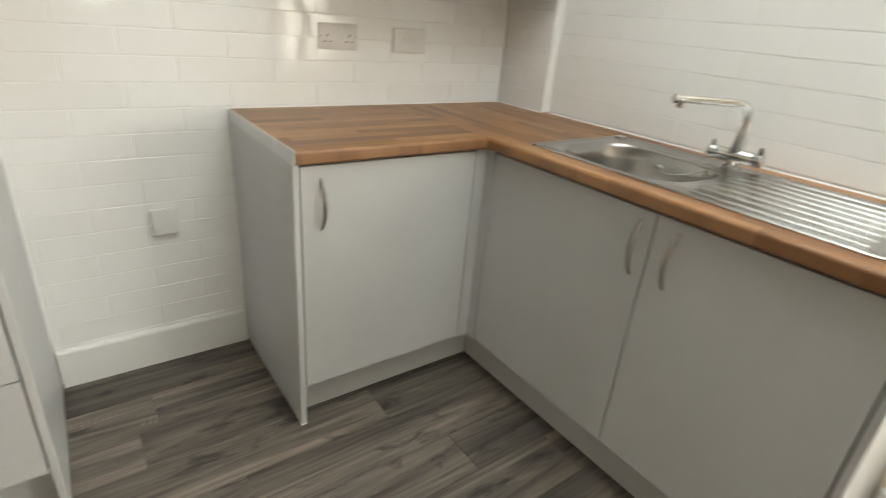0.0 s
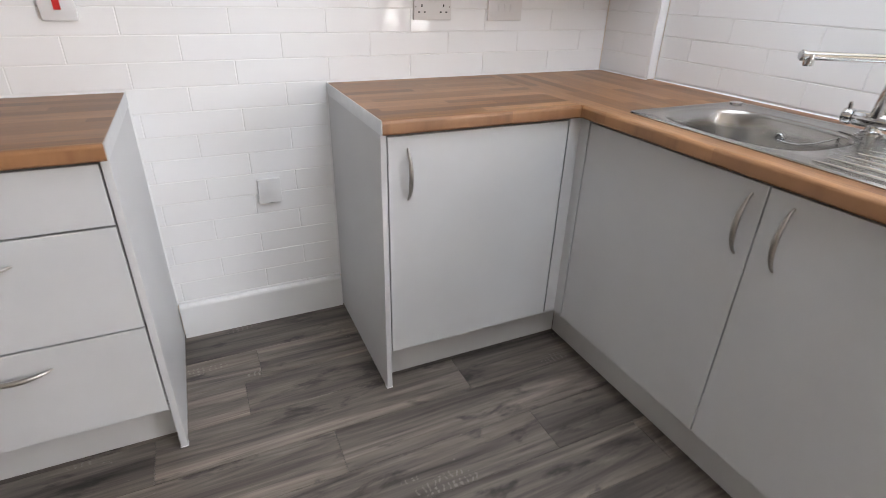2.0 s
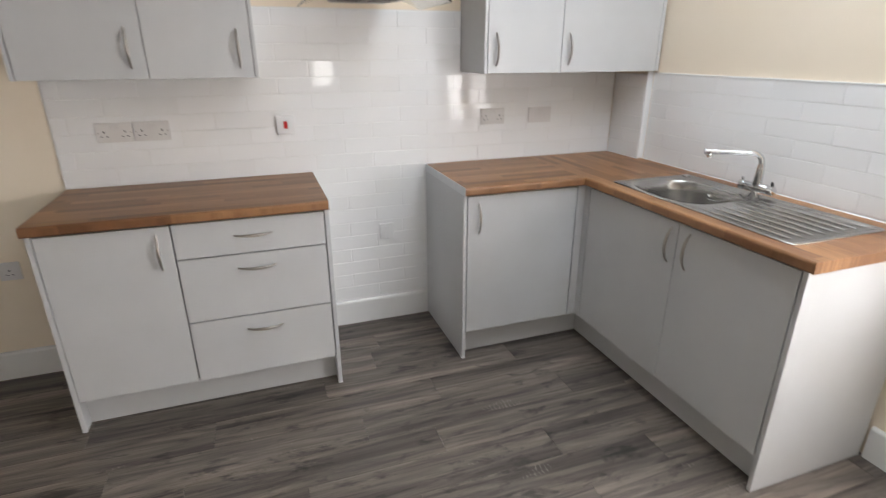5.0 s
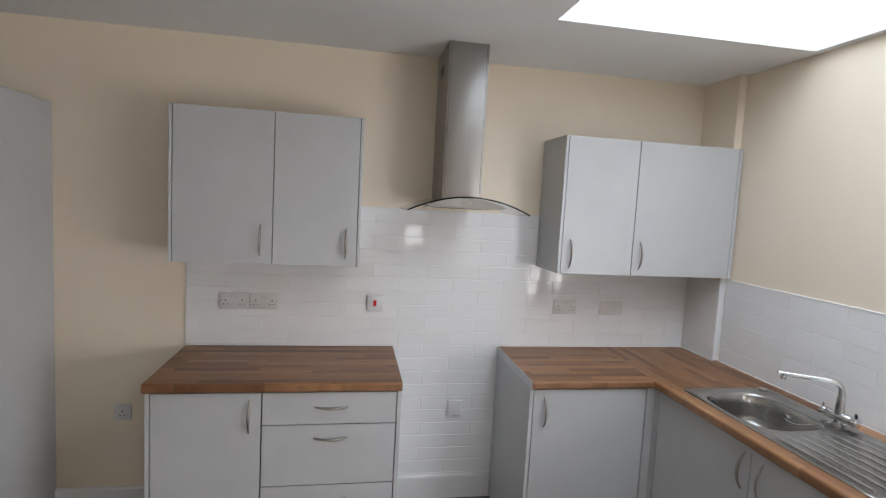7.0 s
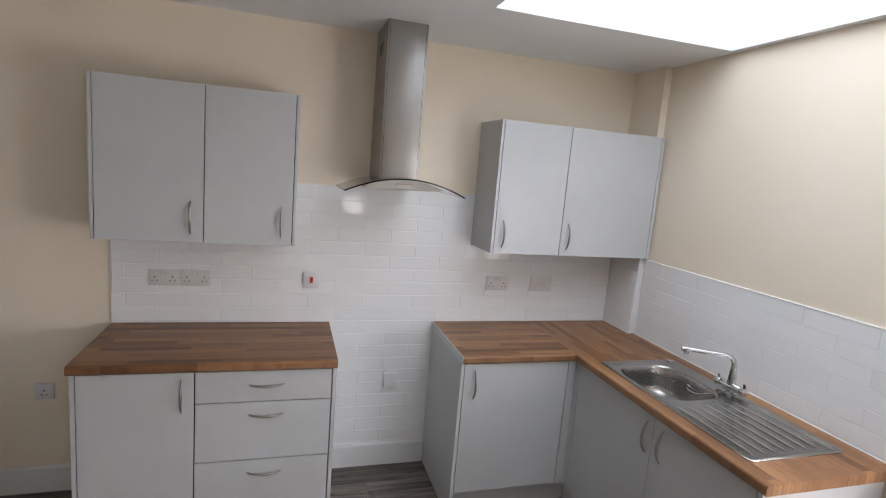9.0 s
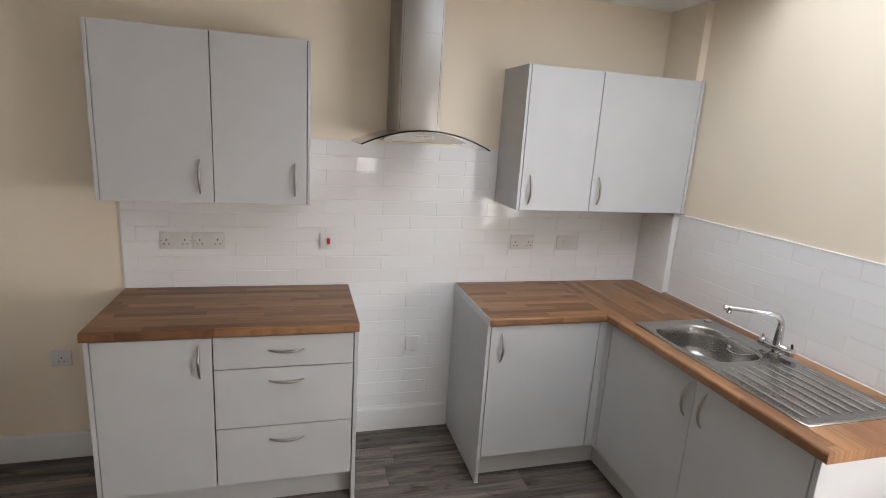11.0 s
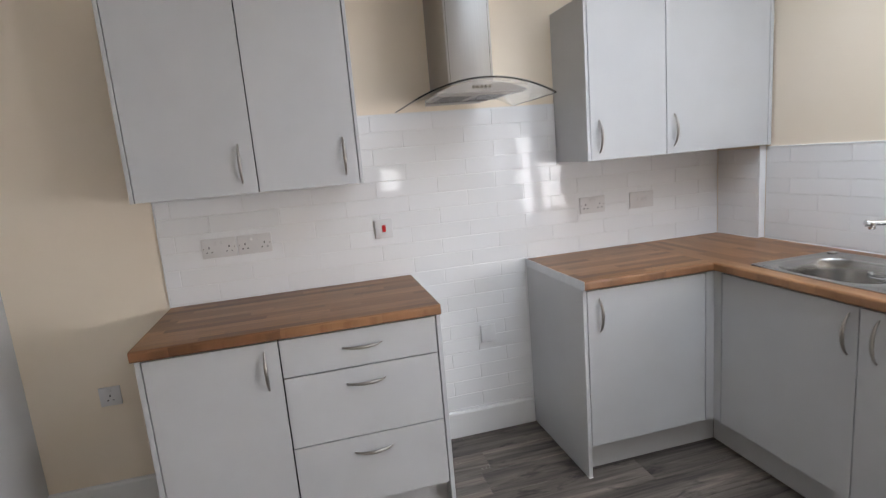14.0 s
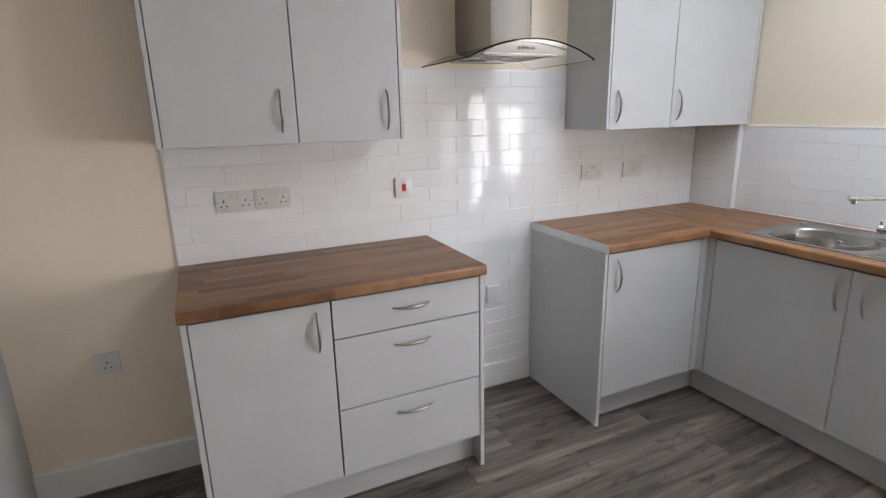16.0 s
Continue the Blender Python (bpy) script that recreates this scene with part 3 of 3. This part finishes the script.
for x in (-0.626, 0.010):
    box(x - 0.0105, x + 0.0105, -0.5815, -0.5600, 0.0, 0.0035, 0.001, bm=bm)
structure("trim_sealant", bm, SILICONE, "white sealant bead between worktop and tiles", "sealant")


# ---- sink and tap ----
def sink():
    s = thing("sink", (0.918, -1.186, TZ1), "stainless steel inset sink with a ribbed drainer", "sink")
    x0, x1, y0, y1 = 0.703, 1.152, -1.652, -0.724
    cx, cy, a, b = 0.908, -0.976, 0.172, 0.207
    N = 240

    def bowl(k, scale, z):
        t = 2 * math.pi * k / N
        c, w = math.cos(t), math.sin(t)
        p = 2 / 3.2
        return Vector((cx + scale * a * math.copysign(abs(c) ** p, c), cy + scale * b * math.copysign(abs(w) ** p, w), z))

    def rim(k, inset, z):
        """Where the ray from the bowl's middle leaves the round-cornered flange."""
        e = bowl(k, 1, 0) - Vector((cx, cy, 0))
        e.normalize()
        r = 0.016
        mx, my, hx, hy = (x0 + x1) / 2, (y0 + y1) / 2, (x1 - x0) / 2 - r, (y1 - y0) / 2 - r
        lo, hi = 0.0, 1.5
        for _ in range(40):
            q = (lo + hi) / 2
            dx, dy = abs(cx + e.x * q - mx) - hx, abs(cy + e.y * q - my) - hy
            out = math.hypot(max(dx, 0), max(dy, 0)) + min(max(dx, dy), 0) - r + inset
            lo, hi = (q, hi) if out < 0 else (lo, q)
        return Vector((cx + e.x * lo, cy + e.y * lo, z))
    bm = bmesh.new()
    zt = TZ1
    loops = [[rim(k, 0.0, zt + 0.0003) for k in range(N)], [rim(k, 0.0, zt + 0.003) for k in range(N)], [rim(k, 0.003, zt + 0.0062) for k in range(N)],
             [rim(k, 0.007, zt + 0.0066) for k in range(N)], [rim(k, 0.011, zt + 0.0058) for k in range(N)], [rim(k, 0.015, zt + 0.0032) for k in range(N)]]
    for sc, z in ((1.07, 0.003), (1.03, 0.0022), (1.0, -0.001), (0.975, -0.010), (0.95, -0.05), (0.92, -0.10), (0.88, -0.128), (0.80, -0.142), (0.60, -0.147), (0.2, -0.150), (0.06, -0.151)):
        loops.append([bowl(k, sc, zt + z) for k in range(N)])
    vs = [[bm.verts.new(p) for p in lp] for lp in loops]
    for A, B in zip(vs, vs[1:]):
        for k in range(N):
            bm.faces.new((A[k], A[(k + 1) % N], B[(k + 1) % N], B[k]))
    bm.faces.new(vs[-1])
    part("basin", bm, STEEL_SINK, s, "satin stainless steel", True)
    for i in range(8):
        x = 0.752 + i * 0.0515
        st = -1.232 - (0.03 if i == 7 else 0.0)
        pts = [(x + 0.006 * k / 10, st + (-1.603 - st) * k / 10, zt + 0.0030) for k in range(11)]
        rad = [0.002, 0.0052] + [0.0062] * 7 + [0.0056, 0.002]
        part("drainer_rib", tube(pts, rad, 12, squash=0.62), STEEL_RIB, s, "", True)
    part("drainer_ridge", tube([(1.134, -1.262 - 0.035 * k, zt + 0.0030) for k in range(11)], [0.002] + [0.0045] * 9 + [0.002], 10, squash=0.6), STEEL_RIB, s, "", True)
    # blanked tap hole, waste and overflow
    part("blanking_cap", tube([(1.118, -0.752, zt + 0.002), (1.118, -0.752, zt + 0.009), (1.118, -0.752, zt + 0.011)], [0.018, 0.018, 0.014], 24), CHROME, s, "round chrome cap", True)
    part("waste", tube([(cx, cy, zt - 0.150), (cx, cy, zt - 0.146), (cx, cy, zt - 0.1475)], [0.036, 0.034, 0.028], 24), CHROME, s, "chrome waste ring", True)
    ov = part("overflow", tube([(1.078, -0.95, 0.862), (1.066, -0.95, 0.863), (1.064, -0.95, 0.863)], [0.014, 0.013, 0.010], 20), CHROME, s, "chrome overflow rose", True)
    bm = bmesh.new()
    for k in range(6):
        q = 2 * math.pi * k / 6
        tube([(1.0645, -0.95 + 0.0068 * math.cos(q), 0.863 + 0.0068 * math.sin(q)), (1.0632, -0.95 + 0.0068 * math.cos(q), 0.863 + 0.0068 * math.sin(q))], 0.0028, 8, bm)
    part("overflow_holes", bm, DARK, ov)
    bm = bmesh.new()
    n = 40
    for k in range(n):
        q = k / (n - 1)
        p = Vector((1.058 + 0.022 * q - 0.030 * math.sin(math.pi * q), -0.955 - 0.180 * q, 0.858 + 0.062 * q - 0.018 * math.sin(math.pi * q)))
        bmesh.ops.create_icosphere(bm, subdivisions=1, radius=0.0030, matrix=Matrix.Translation(p))
    part("plug_chain", bm, CHROME, s, "ball chain")
    return s


sink()


def tap():
    t = thing("mixer_tap", (1.126, -1.143, TZ1 + 0.003), "chrome two-lever kitchen mixer tap with a swivel spout", "tap")
    z = TZ1 + 0.003
    c = Vector((1.122, -1.143, 0))
    part("base", tube([c + Vector((0, 0, z)), c + Vector((0, 0, z + 0.006)), c + Vector((0, 0, z + 0.010)), c + Vector((0, 0, z + 0.024))], [0.025, 0.025, 0.018, 0.017], 24), CHROME, t, "", True)
    axis = Vector((0.10, -1, 0)).normalized()
    mid = c + Vector((0, 0, z + 0.035))
    part("cross_body", tube([mid - axis * 0.050, mid - axis * 0.046, mid + axis * 0.046, mid + axis * 0.050], [0.017, 0.020, 0.020, 0.017], 24), CHROME, t, "", True)
    for sgn in (-1, 1):
        k = part("knob", tube([mid + sgn * axis * 0.052, mid + sgn * axis * 0.056, mid + sgn * axis * 0.074, mid + sgn * axis * 0.077], [0.018, 0.0205, 0.0205, 0.016], 20), CHROME, t, "", True)
        e = mid + sgn * axis * 0.066
        part("lever", tube([e + Vector((0, 0, 0.018)), e + Vector((-0.002, 0, 0.030)), e + Vector((-0.004, 0, 0.036))], [0.006, 0.0055, 0.004], 10), RUBBER if sgn > 0 else CHROME, k, "short lever stub", True)
    tip = Vector((0.922, -1.037, 1.098))
    elbow = Vector((1.106, -1.158, 1.098))
    foot = mid + Vector((0, 0, 0.010))
    pts = [foot, foot + (elbow - foot) * 0.35, foot + (elbow - foot) * 0.62]
    a, b = pts[-1], elbow + (tip - elbow) * 0.22
    for k in range(1, 9):
        q = k / 9
        pts.append(a * (1 - q) ** 2 + elbow * 2 * q * (1 - q) + b * q * q)
    pts += [b, elbow + (tip - elbow) * 0.6, tip]
    part("spout", tube(pts, [0.0190, 0.0165, 0.0140] + [0.0122 - 0.0018 * k / (len(pts) - 4) for k in range(len(pts) - 3)], 20), CHROME, t, "", True)
    d = (tip - elbow).normalized()
    part("nozzle", tube([tip - d * 0.014 + Vector((0, 0, 0.004)), tip - d * 0.014 + Vector((0, 0, -0.020)), tip - d * 0.014 + Vector((0, 0, -0.024))], [0.012, 0.012, 0.010], 16), CHROME, t, "", True)
    part("spout_cap", tube([tip, tip + d * 0.006, tip + d * 0.009], [0.0130, 0.0130, 0.010], 20), CHROME, t, "", True)


tap()


# ---- cooker hood ----
def hood():
    h = thing("cooker_hood", (-0.333, -0.2, 1.69), "stainless steel chimney cooker hood with a curved glass canopy", "cooker hood")
    cx, half, rise, apex = -0.319, 0.297, 0.072, 1.764

    def arch(x):
        u = (x - cx) / half
        return apex - rise * u * u

    # chimney: outer sleeve and slimmer upper sleeve
    x0, x1, y0, c = -0.434, -0.232, -0.316, 0.004
    shell = [(x0, WALL_Y), (x0, y0 + c), (x0 + 0.0012, y0 + 0.0012), (x0 + c, y0), (x1 - c, y0), (x1 - 0.0012, y0 + 0.0012), (x1, y0 + c), (x1, WALL_Y)]
    low = part("lower_chimney", prism(shell, "z", 1.758, 2.2), STEEL_HOOD, h, "brushed steel", True)
    up = part("upper_chimney", prism(shell, "z", 2.2004, TOP), STEEL_HOOD, h, "brushed steel", True)
    for x in (-0.4235, -0.2425):
        part("fold_seam", box(x - 0.0007, x + 0.0007, y0 - 0.0005, y0 + 0.001, 1.766, 2.199), DARK, low)
        part("fold_seam", box(x - 0.0007, x + 0.0007, y0 - 0.0005, y0 + 0.001, 2.201, TOP - 0.001), DARK, up)
    bm = bmesh.new()
    for k in range(6):
        box(-0.4341, -0.4330, -0.20 + 0.018 * k, -0.19 + 0.018 * k, 2.38, 2.44, bm=bm)
    part("side_vents", bm, DARK, up)
    # canopy glass
    bm = bmesh.new()
    n, depth = 28, 8
    top, low = [], []
    for i in range(n + 1):
        x = cx - half + 2 * half * i / n
        u = (x - cx) / half
        yf = -0.482 + 0.012 * u * u
        rt, rl_ = [], []
        for j in range(depth + 1):
            y = -0.012 + (yf + 0.012) * j / depth
            rt.append(bm.verts.new((x, y, arch(x) + 0.003)))
            rl_.append(bm.verts.new((x, y, arch(x) - 0.003)))
        top.append(rt)
        low.append(rl_)
    for i in range(n):
        for j in range(depth):
            bm.faces.new((top[i][j], top[i + 1][j], top[i + 1][j + 1], top[i][j + 1]))
            bm.faces.new((low[i][j], low[i][j + 1], low[i + 1][j + 1], low[i + 1][j]))
        bm.faces.new((top[i][0], low[i][0], low[i + 1][0], top[i + 1][0]))
        bm.faces.new((top[i][depth], top[i + 1][depth], low[i + 1][depth], low[i][depth]))
    for r in (0, n):
        for j in range(depth):
            bm.faces.new((top[r][j], top[r][j + 1], low[r][j + 1], low[r][j]))
    canopy = part("glass_canopy", bm, GLASS, h, "clear curved glass", True)
    canopy.visible_shadow = False
    # ground edge of the glass along the front and both ends
    pts = []
    for i in range(n + 1):
        x = cx - half + 2 * half * i / n
        u = (x - cx) / half
        pts.append((x, -0.4835 + 0.012 * u * u, arch(x)))
    part("glass_edge", tube(pts, 0.0034, 8), GLASS_EDGE, canopy, "dark polished glass edge", True)
    for e in (-1, 1):
        x = cx + e * half
        part("glass_edge", tube([(x, -0.012, arch(x)), (x, -0.470, arch(x))], 0.0020, 6), GLASS_EDGE, canopy, "dark polished glass edge", True)
    # control fascia under the glass, its lower edge flat and its ends pointed
    bx0, bx1, bz = -0.512, -0.124, 1.717

    def lens(grow):
        out = [(bx0 - grow, bz), (bx1 + grow, bz)]
        for i in range(25):
            x = bx1 + (bx0 - bx1) * i / 24
            out.append((x, max(min(arch(x) - 0.005, bz + 0.004 + 0.041 * (1 - (2 * i / 24 - 1) ** 2)), bz + 0.003)))
        return out
    body = part("fascia", prism(lens(0.002), "y", -0.408, -0.388), STEEL_HOOD, h, "brushed steel control fascia")
    for k in range(5):
        x = -0.357 + 0.0178 * k
        b = part("button", prism([(x + 0.0052 * math.cos(q), 1.737 + 0.0068 * math.sin(q)) for q in (2 * math.pi * j / 12 for j in range(12))], "y", -0.4115, -0.407), CHROME, body)
        part("button_mark", box(x - 0.0026, x + 0.0026, -0.4122, -0.4112, 1.7335, 1.7395), DARK, b)
    # shallow tray that holds the filters, narrowing towards the wall
    tray = [(bx0 + 0.006, -0.388), (bx1 - 0.006, -0.388), (-0.205, -0.16), (-0.205, -0.012), (-0.470, -0.012), (-0.505, -0.16)]
    part("underbody", prism(tray, "z", 1.712, 1.7215), STEEL_HOOD, h)
    part("tray_lip", box(-0.500, -0.210, -0.166, -0.158, 1.705, 1.7118, 0.0012), CHROME, h, "bright pressed steel lip")
    for x0, x1 in ((-0.490, -0.338), (-0.332, -0.180)):
        f = part("grease_filter", box(x0, x1, -0.375, -0.175, 1.7085, 1.7122, 0.001), NICKEL, h, "aluminium mesh filter")
        for k in range(7):
            y = -0.36 + 0.028 * k
            part("filter_slot", box(x0 + 0.012, x1 - 0.012, y, y + 0.006, 1.7078, 1.7088), DARK, f)


hood()


# ---- sockets and switches ----
def plate(name, x, z, w, hgt, label, category, y=0.0, depth=0.009, mat=None):
    t = thing(name, (x, y, z - hgt / 2), label, category, "wall plates")
    part("face_plate", box(x - w / 2, x + w / 2, y - depth, y, z - hgt / 2, z + hgt / 2, 0.0025, 2), mat or PLASTIC, t, "", True)
    return t, y - depth


def outlet(t, x, z, y):
    part("earth_pin_hole", box(x - 0.0025, x + 0.0025, y - 0.0006, y + 0.002, z - 0.001, z + 0.008), DARK, t)
    for s in (-1, 1):
        part("pin_hole", box(x + s * 0.011 - 0.0035, x + s * 0.011 + 0.0035, y - 0.0006, y + 0.002, z - 0.0195, z - 0.0150), DARK, t)


def rocker(t, x, z, y, w=0.011, h=0.017, mat=None):
    bm = prism([(y + 0.001, z - h / 2), (y - 0.0015, z - h / 2), (y - 0.0042, z + h / 2), (y + 0.001, z + h / 2)], "x", x - w / 2, x + w / 2)
    part("rocker", bm, mat or PLASTIC, t)


def double_socket(x, z):
    t, y = plate("double_socket", x, z, 0.147, 0.087, "white double wall socket on the tiles", "socket")
    for s in (-1, 1):
        outlet(t, x + s * 0.042, z, y)
        rocker(t, x + s * 0.0125, z + 0.024, y)
        part("screw", tube([(x + s * 0.0655, y + 0.001, z), (x + s * 0.0655, y - 0.0006, z)], 0.003, 10), NICKEL, t)


double_socket(-1.470, 1.1545)
double_socket(-1.318, 1.1550)
double_socket(0.398, 1.154)
t, y = plate("cooker_switch", -0.726, 1.156, 0.086, 0.090, "white cooker switch with a red rocker on the tiles", "switch", depth=0.013, mat=WHITE_PLASTIC)
rocker(t, -0.726, 1.156, y, 0.017, 0.034, RED)
t, y = plate("triple_switch", 0.698, 1.152, 0.147, 0.088, "white three-gang switch plate on the tiles", "switch")
for k in (-1, 0, 1):
    rocker(t, 0.698 + 0.025 * k, 1.152, y, 0.012, 0.024)
t, y = plate("flex_outlet", -0.237, 0.545, 0.080, 0.090, "white blank cable outlet on the tiles in the gap", "cable outlet", depth=0.016, mat=WHITE_PLASTIC)
part("cable_notch", box(-0.246, -0.226, y + 0.004, y + 0.012, 0.4985, 0.5005), DARK, t)
t, y = plate("single_socket", -2.016, 0.549, 0.086, 0.087, "white single wall socket on the cream wall", "socket", WALL_Y)
outlet(t, -2.016, 0.549, y)
rocker(t, -2.016, 0.576, y)


# ---- tiles and planks ----
def pillow(w, h, d, inset):
    """A flat piece, its front edge chamfered; the front faces -y at y = 0."""
    bm = bmesh.new()
    a, b = w / 2, h / 2
    q = [bm.verts.new(p) for p in ((-a, d, -b), (a, d, -b), (a, d, b), (-a, d, b))]
    m = [bm.verts.new(p) for p in ((-a, inset, -b), (a, inset, -b), (a, inset, b), (-a, inset, b))]
    a, b = a - inset, b - inset
    f = [bm.verts.new(p) for p in ((-a, 0, -b), (a, 0, -b), (a, 0, b), (-a, 0, b))]
    for A, B in ((q, m), (m, f)):
        for k in range(4):
            bm.faces.new((A[k], A[(k + 1) % 4], B[(k + 1) % 4], B[k]))
    bm.faces.new(f)
    bm.faces.new(q[::-1])
    return bm


SHAPES = {}
PX, PZ, JOINT = 0.302, 0.0767, 0.0022
chance = random.Random(7)


def piece(name, mat, parent, at, w, h, d, inset, turn, tilt):
    key = (name, round(w, 4), round(h, 4))
    if key not in SHAPES:
        SHAPES[key] = mesh_of(name, pillow(w, h, d, inset), mat)
    ob = new(name, SHAPES[key])
    ob.parent = parent
    ob.matrix_basis = Matrix.Translation(Vector(at) - WHERE[parent.name]) @ turn @ Euler((radians(chance.gauss(0, tilt)), 0, radians(chance.gauss(0, tilt)))).to_matrix().to_4x4()
    return ob


def tile_span(parent, u0, u1, z0, z1, row, turn, spot, origin, gap=JOINT):
    """One course of tiles between u0 and u1; spot(u, z) gives the world place."""
    start = origin + (PX / 2 if row % 2 else 0)
    k = math.floor((u0 - start) / PX)
    while start + k * PX < u1:
        a, b = max(u0, start + k * PX + gap / 2), min(u1, start + (k + 1) * PX - gap / 2)
        k += 1
        if b - a < 0.012:
            continue
        piece("tile", TILE, parent, spot((a + b) / 2, (z0 + z1) / 2), b - a, z1 - z0, 0.0055, 0.0014, turn, 0.16)


ZJ = 1.3015
COLUMNS = [(-1.709, -0.828, 0.913, 1.3925), (-0.828, -0.616, 0.913, 1.690), (-0.616, 0.0, 0.141, 1.690), (0.0, 0.204, 0.913, 1.690), (0.204, 1.1995, 0.913, 1.3925)]
FLAT = Matrix.Identity(4)
for row in range(-16, 6):
    ra, rb = ZJ + row * PZ + JOINT / 2, ZJ + (row + 1) * PZ - JOINT / 2
    spans = []
    for u0, u1, z0, z1 in COLUMNS:
        a, b = max(ra, z0), min(rb, z1)
        if b - a < 0.006:
            continue
        if spans and spans[-1][1] == u0 and spans[-1][2:] == [a, b]:
            spans[-1][1] = u1
        else:
            spans.append([u0, u1, a, b])
    for u0, u1, a, b in spans:
        tile_span(wall_back, u0, u1, a, b, row, FLAT, lambda u, z: (u, 0, z), -0.441)
bm = bmesh.new()
for u0, u1, z0, z1 in COLUMNS:
    box(u0, u1, 0.0018, WALL_Y + 0.001, z0 - 0.001, z1, bm=bm)
part("grout_bed", bm, GROUT, wall_back, "pale grout between the tiles")
part("tile_trim", box(-1.714, -1.7095, -0.0008, WALL_Y, 0.912, 1.393), GLOSS_WHITE, wall_back, "white tile edge trim")

SIDE = Matrix.Rotation(radians(-90), 4, "Z")
for row in range(-6, 2):
    a, b = max(ZJ + row * PZ + JOINT / 2, 0.913), min(ZJ + (row + 1) * PZ - JOINT / 2, 1.377)
    if b - a < 0.006:
        continue
    tile_span(wall_sink, 0.285, 1.775, a, b, row, SIDE, lambda u, z: (1.24, -u, z), 0.12, 0.0009)
    tile_span(boxing, 0.001, 0.2765, a, b, row, SIDE, lambda u, z: (1.2, -u, z), 0.12)
part("grout_bed", box(1.2418, WALL_X + 0.001, -1.775, -0.285, 0.912, 1.377), GROUT, wall_sink, "pale grout between the tiles")
part("grout_bed", box(1.2018, 1.2035, -0.2765, -0.001, 0.913, 1.377), GROUT, boxing, "pale grout between the tiles")
part("tile_trim", box(1.2385, WALL_X, -1.78, -0.285, 1.377, 1.385, 0.001), GLOSS_WHITE, wall_sink, "white tile edge trim")

for y, z, hgt in ((-1.245, 1.165, 0.012), (-1.222, 1.075, 0.014), (-1.300, 1.130, 0.006)):
    part("scuff", box(1.2392, 1.2402, y - 0.0012, y + 0.0012, z - hgt / 2, z + hgt / 2), SILICONE, wall_sink, "small white grout smear")

UP = Matrix.Rotation(radians(-90), 4, "X")
PW, PL = 0.1667, 0.97
KNOWN = {1: -0.377, 3: 0.266, 4: -0.21, 5: 0.39, 6: -0.30, 7: 0.128, 8: 0.51}
for row in range(0, 27):
    y1 = -0.0233 - PW * (row - 1) if row else WALL_Y
    y0 = max(-0.0233 - PW * row, REAR_Y)
    y1 = min(y1, WALL_Y)
    if y1 - y0 < 0.01:
        continue
    joint = KNOWN.get(row - 1, chance.uniform(0, PL))
    k = math.floor((LEFT_X - joint) / PL)
    while joint + k * PL < WALL_X:
        a, b = max(LEFT_X, joint + k * PL), min(WALL_X, joint + (k + 1) * PL)
        k += 1
        if b - a > 0.02:
            piece("plank", PLANK, floor, ((a + b) / 2, (y0 + y1) / 2, 0), b - a - 0.0010, y1 - y0 - 0.0010, 0.003, 0.0009, UP, 0.0)
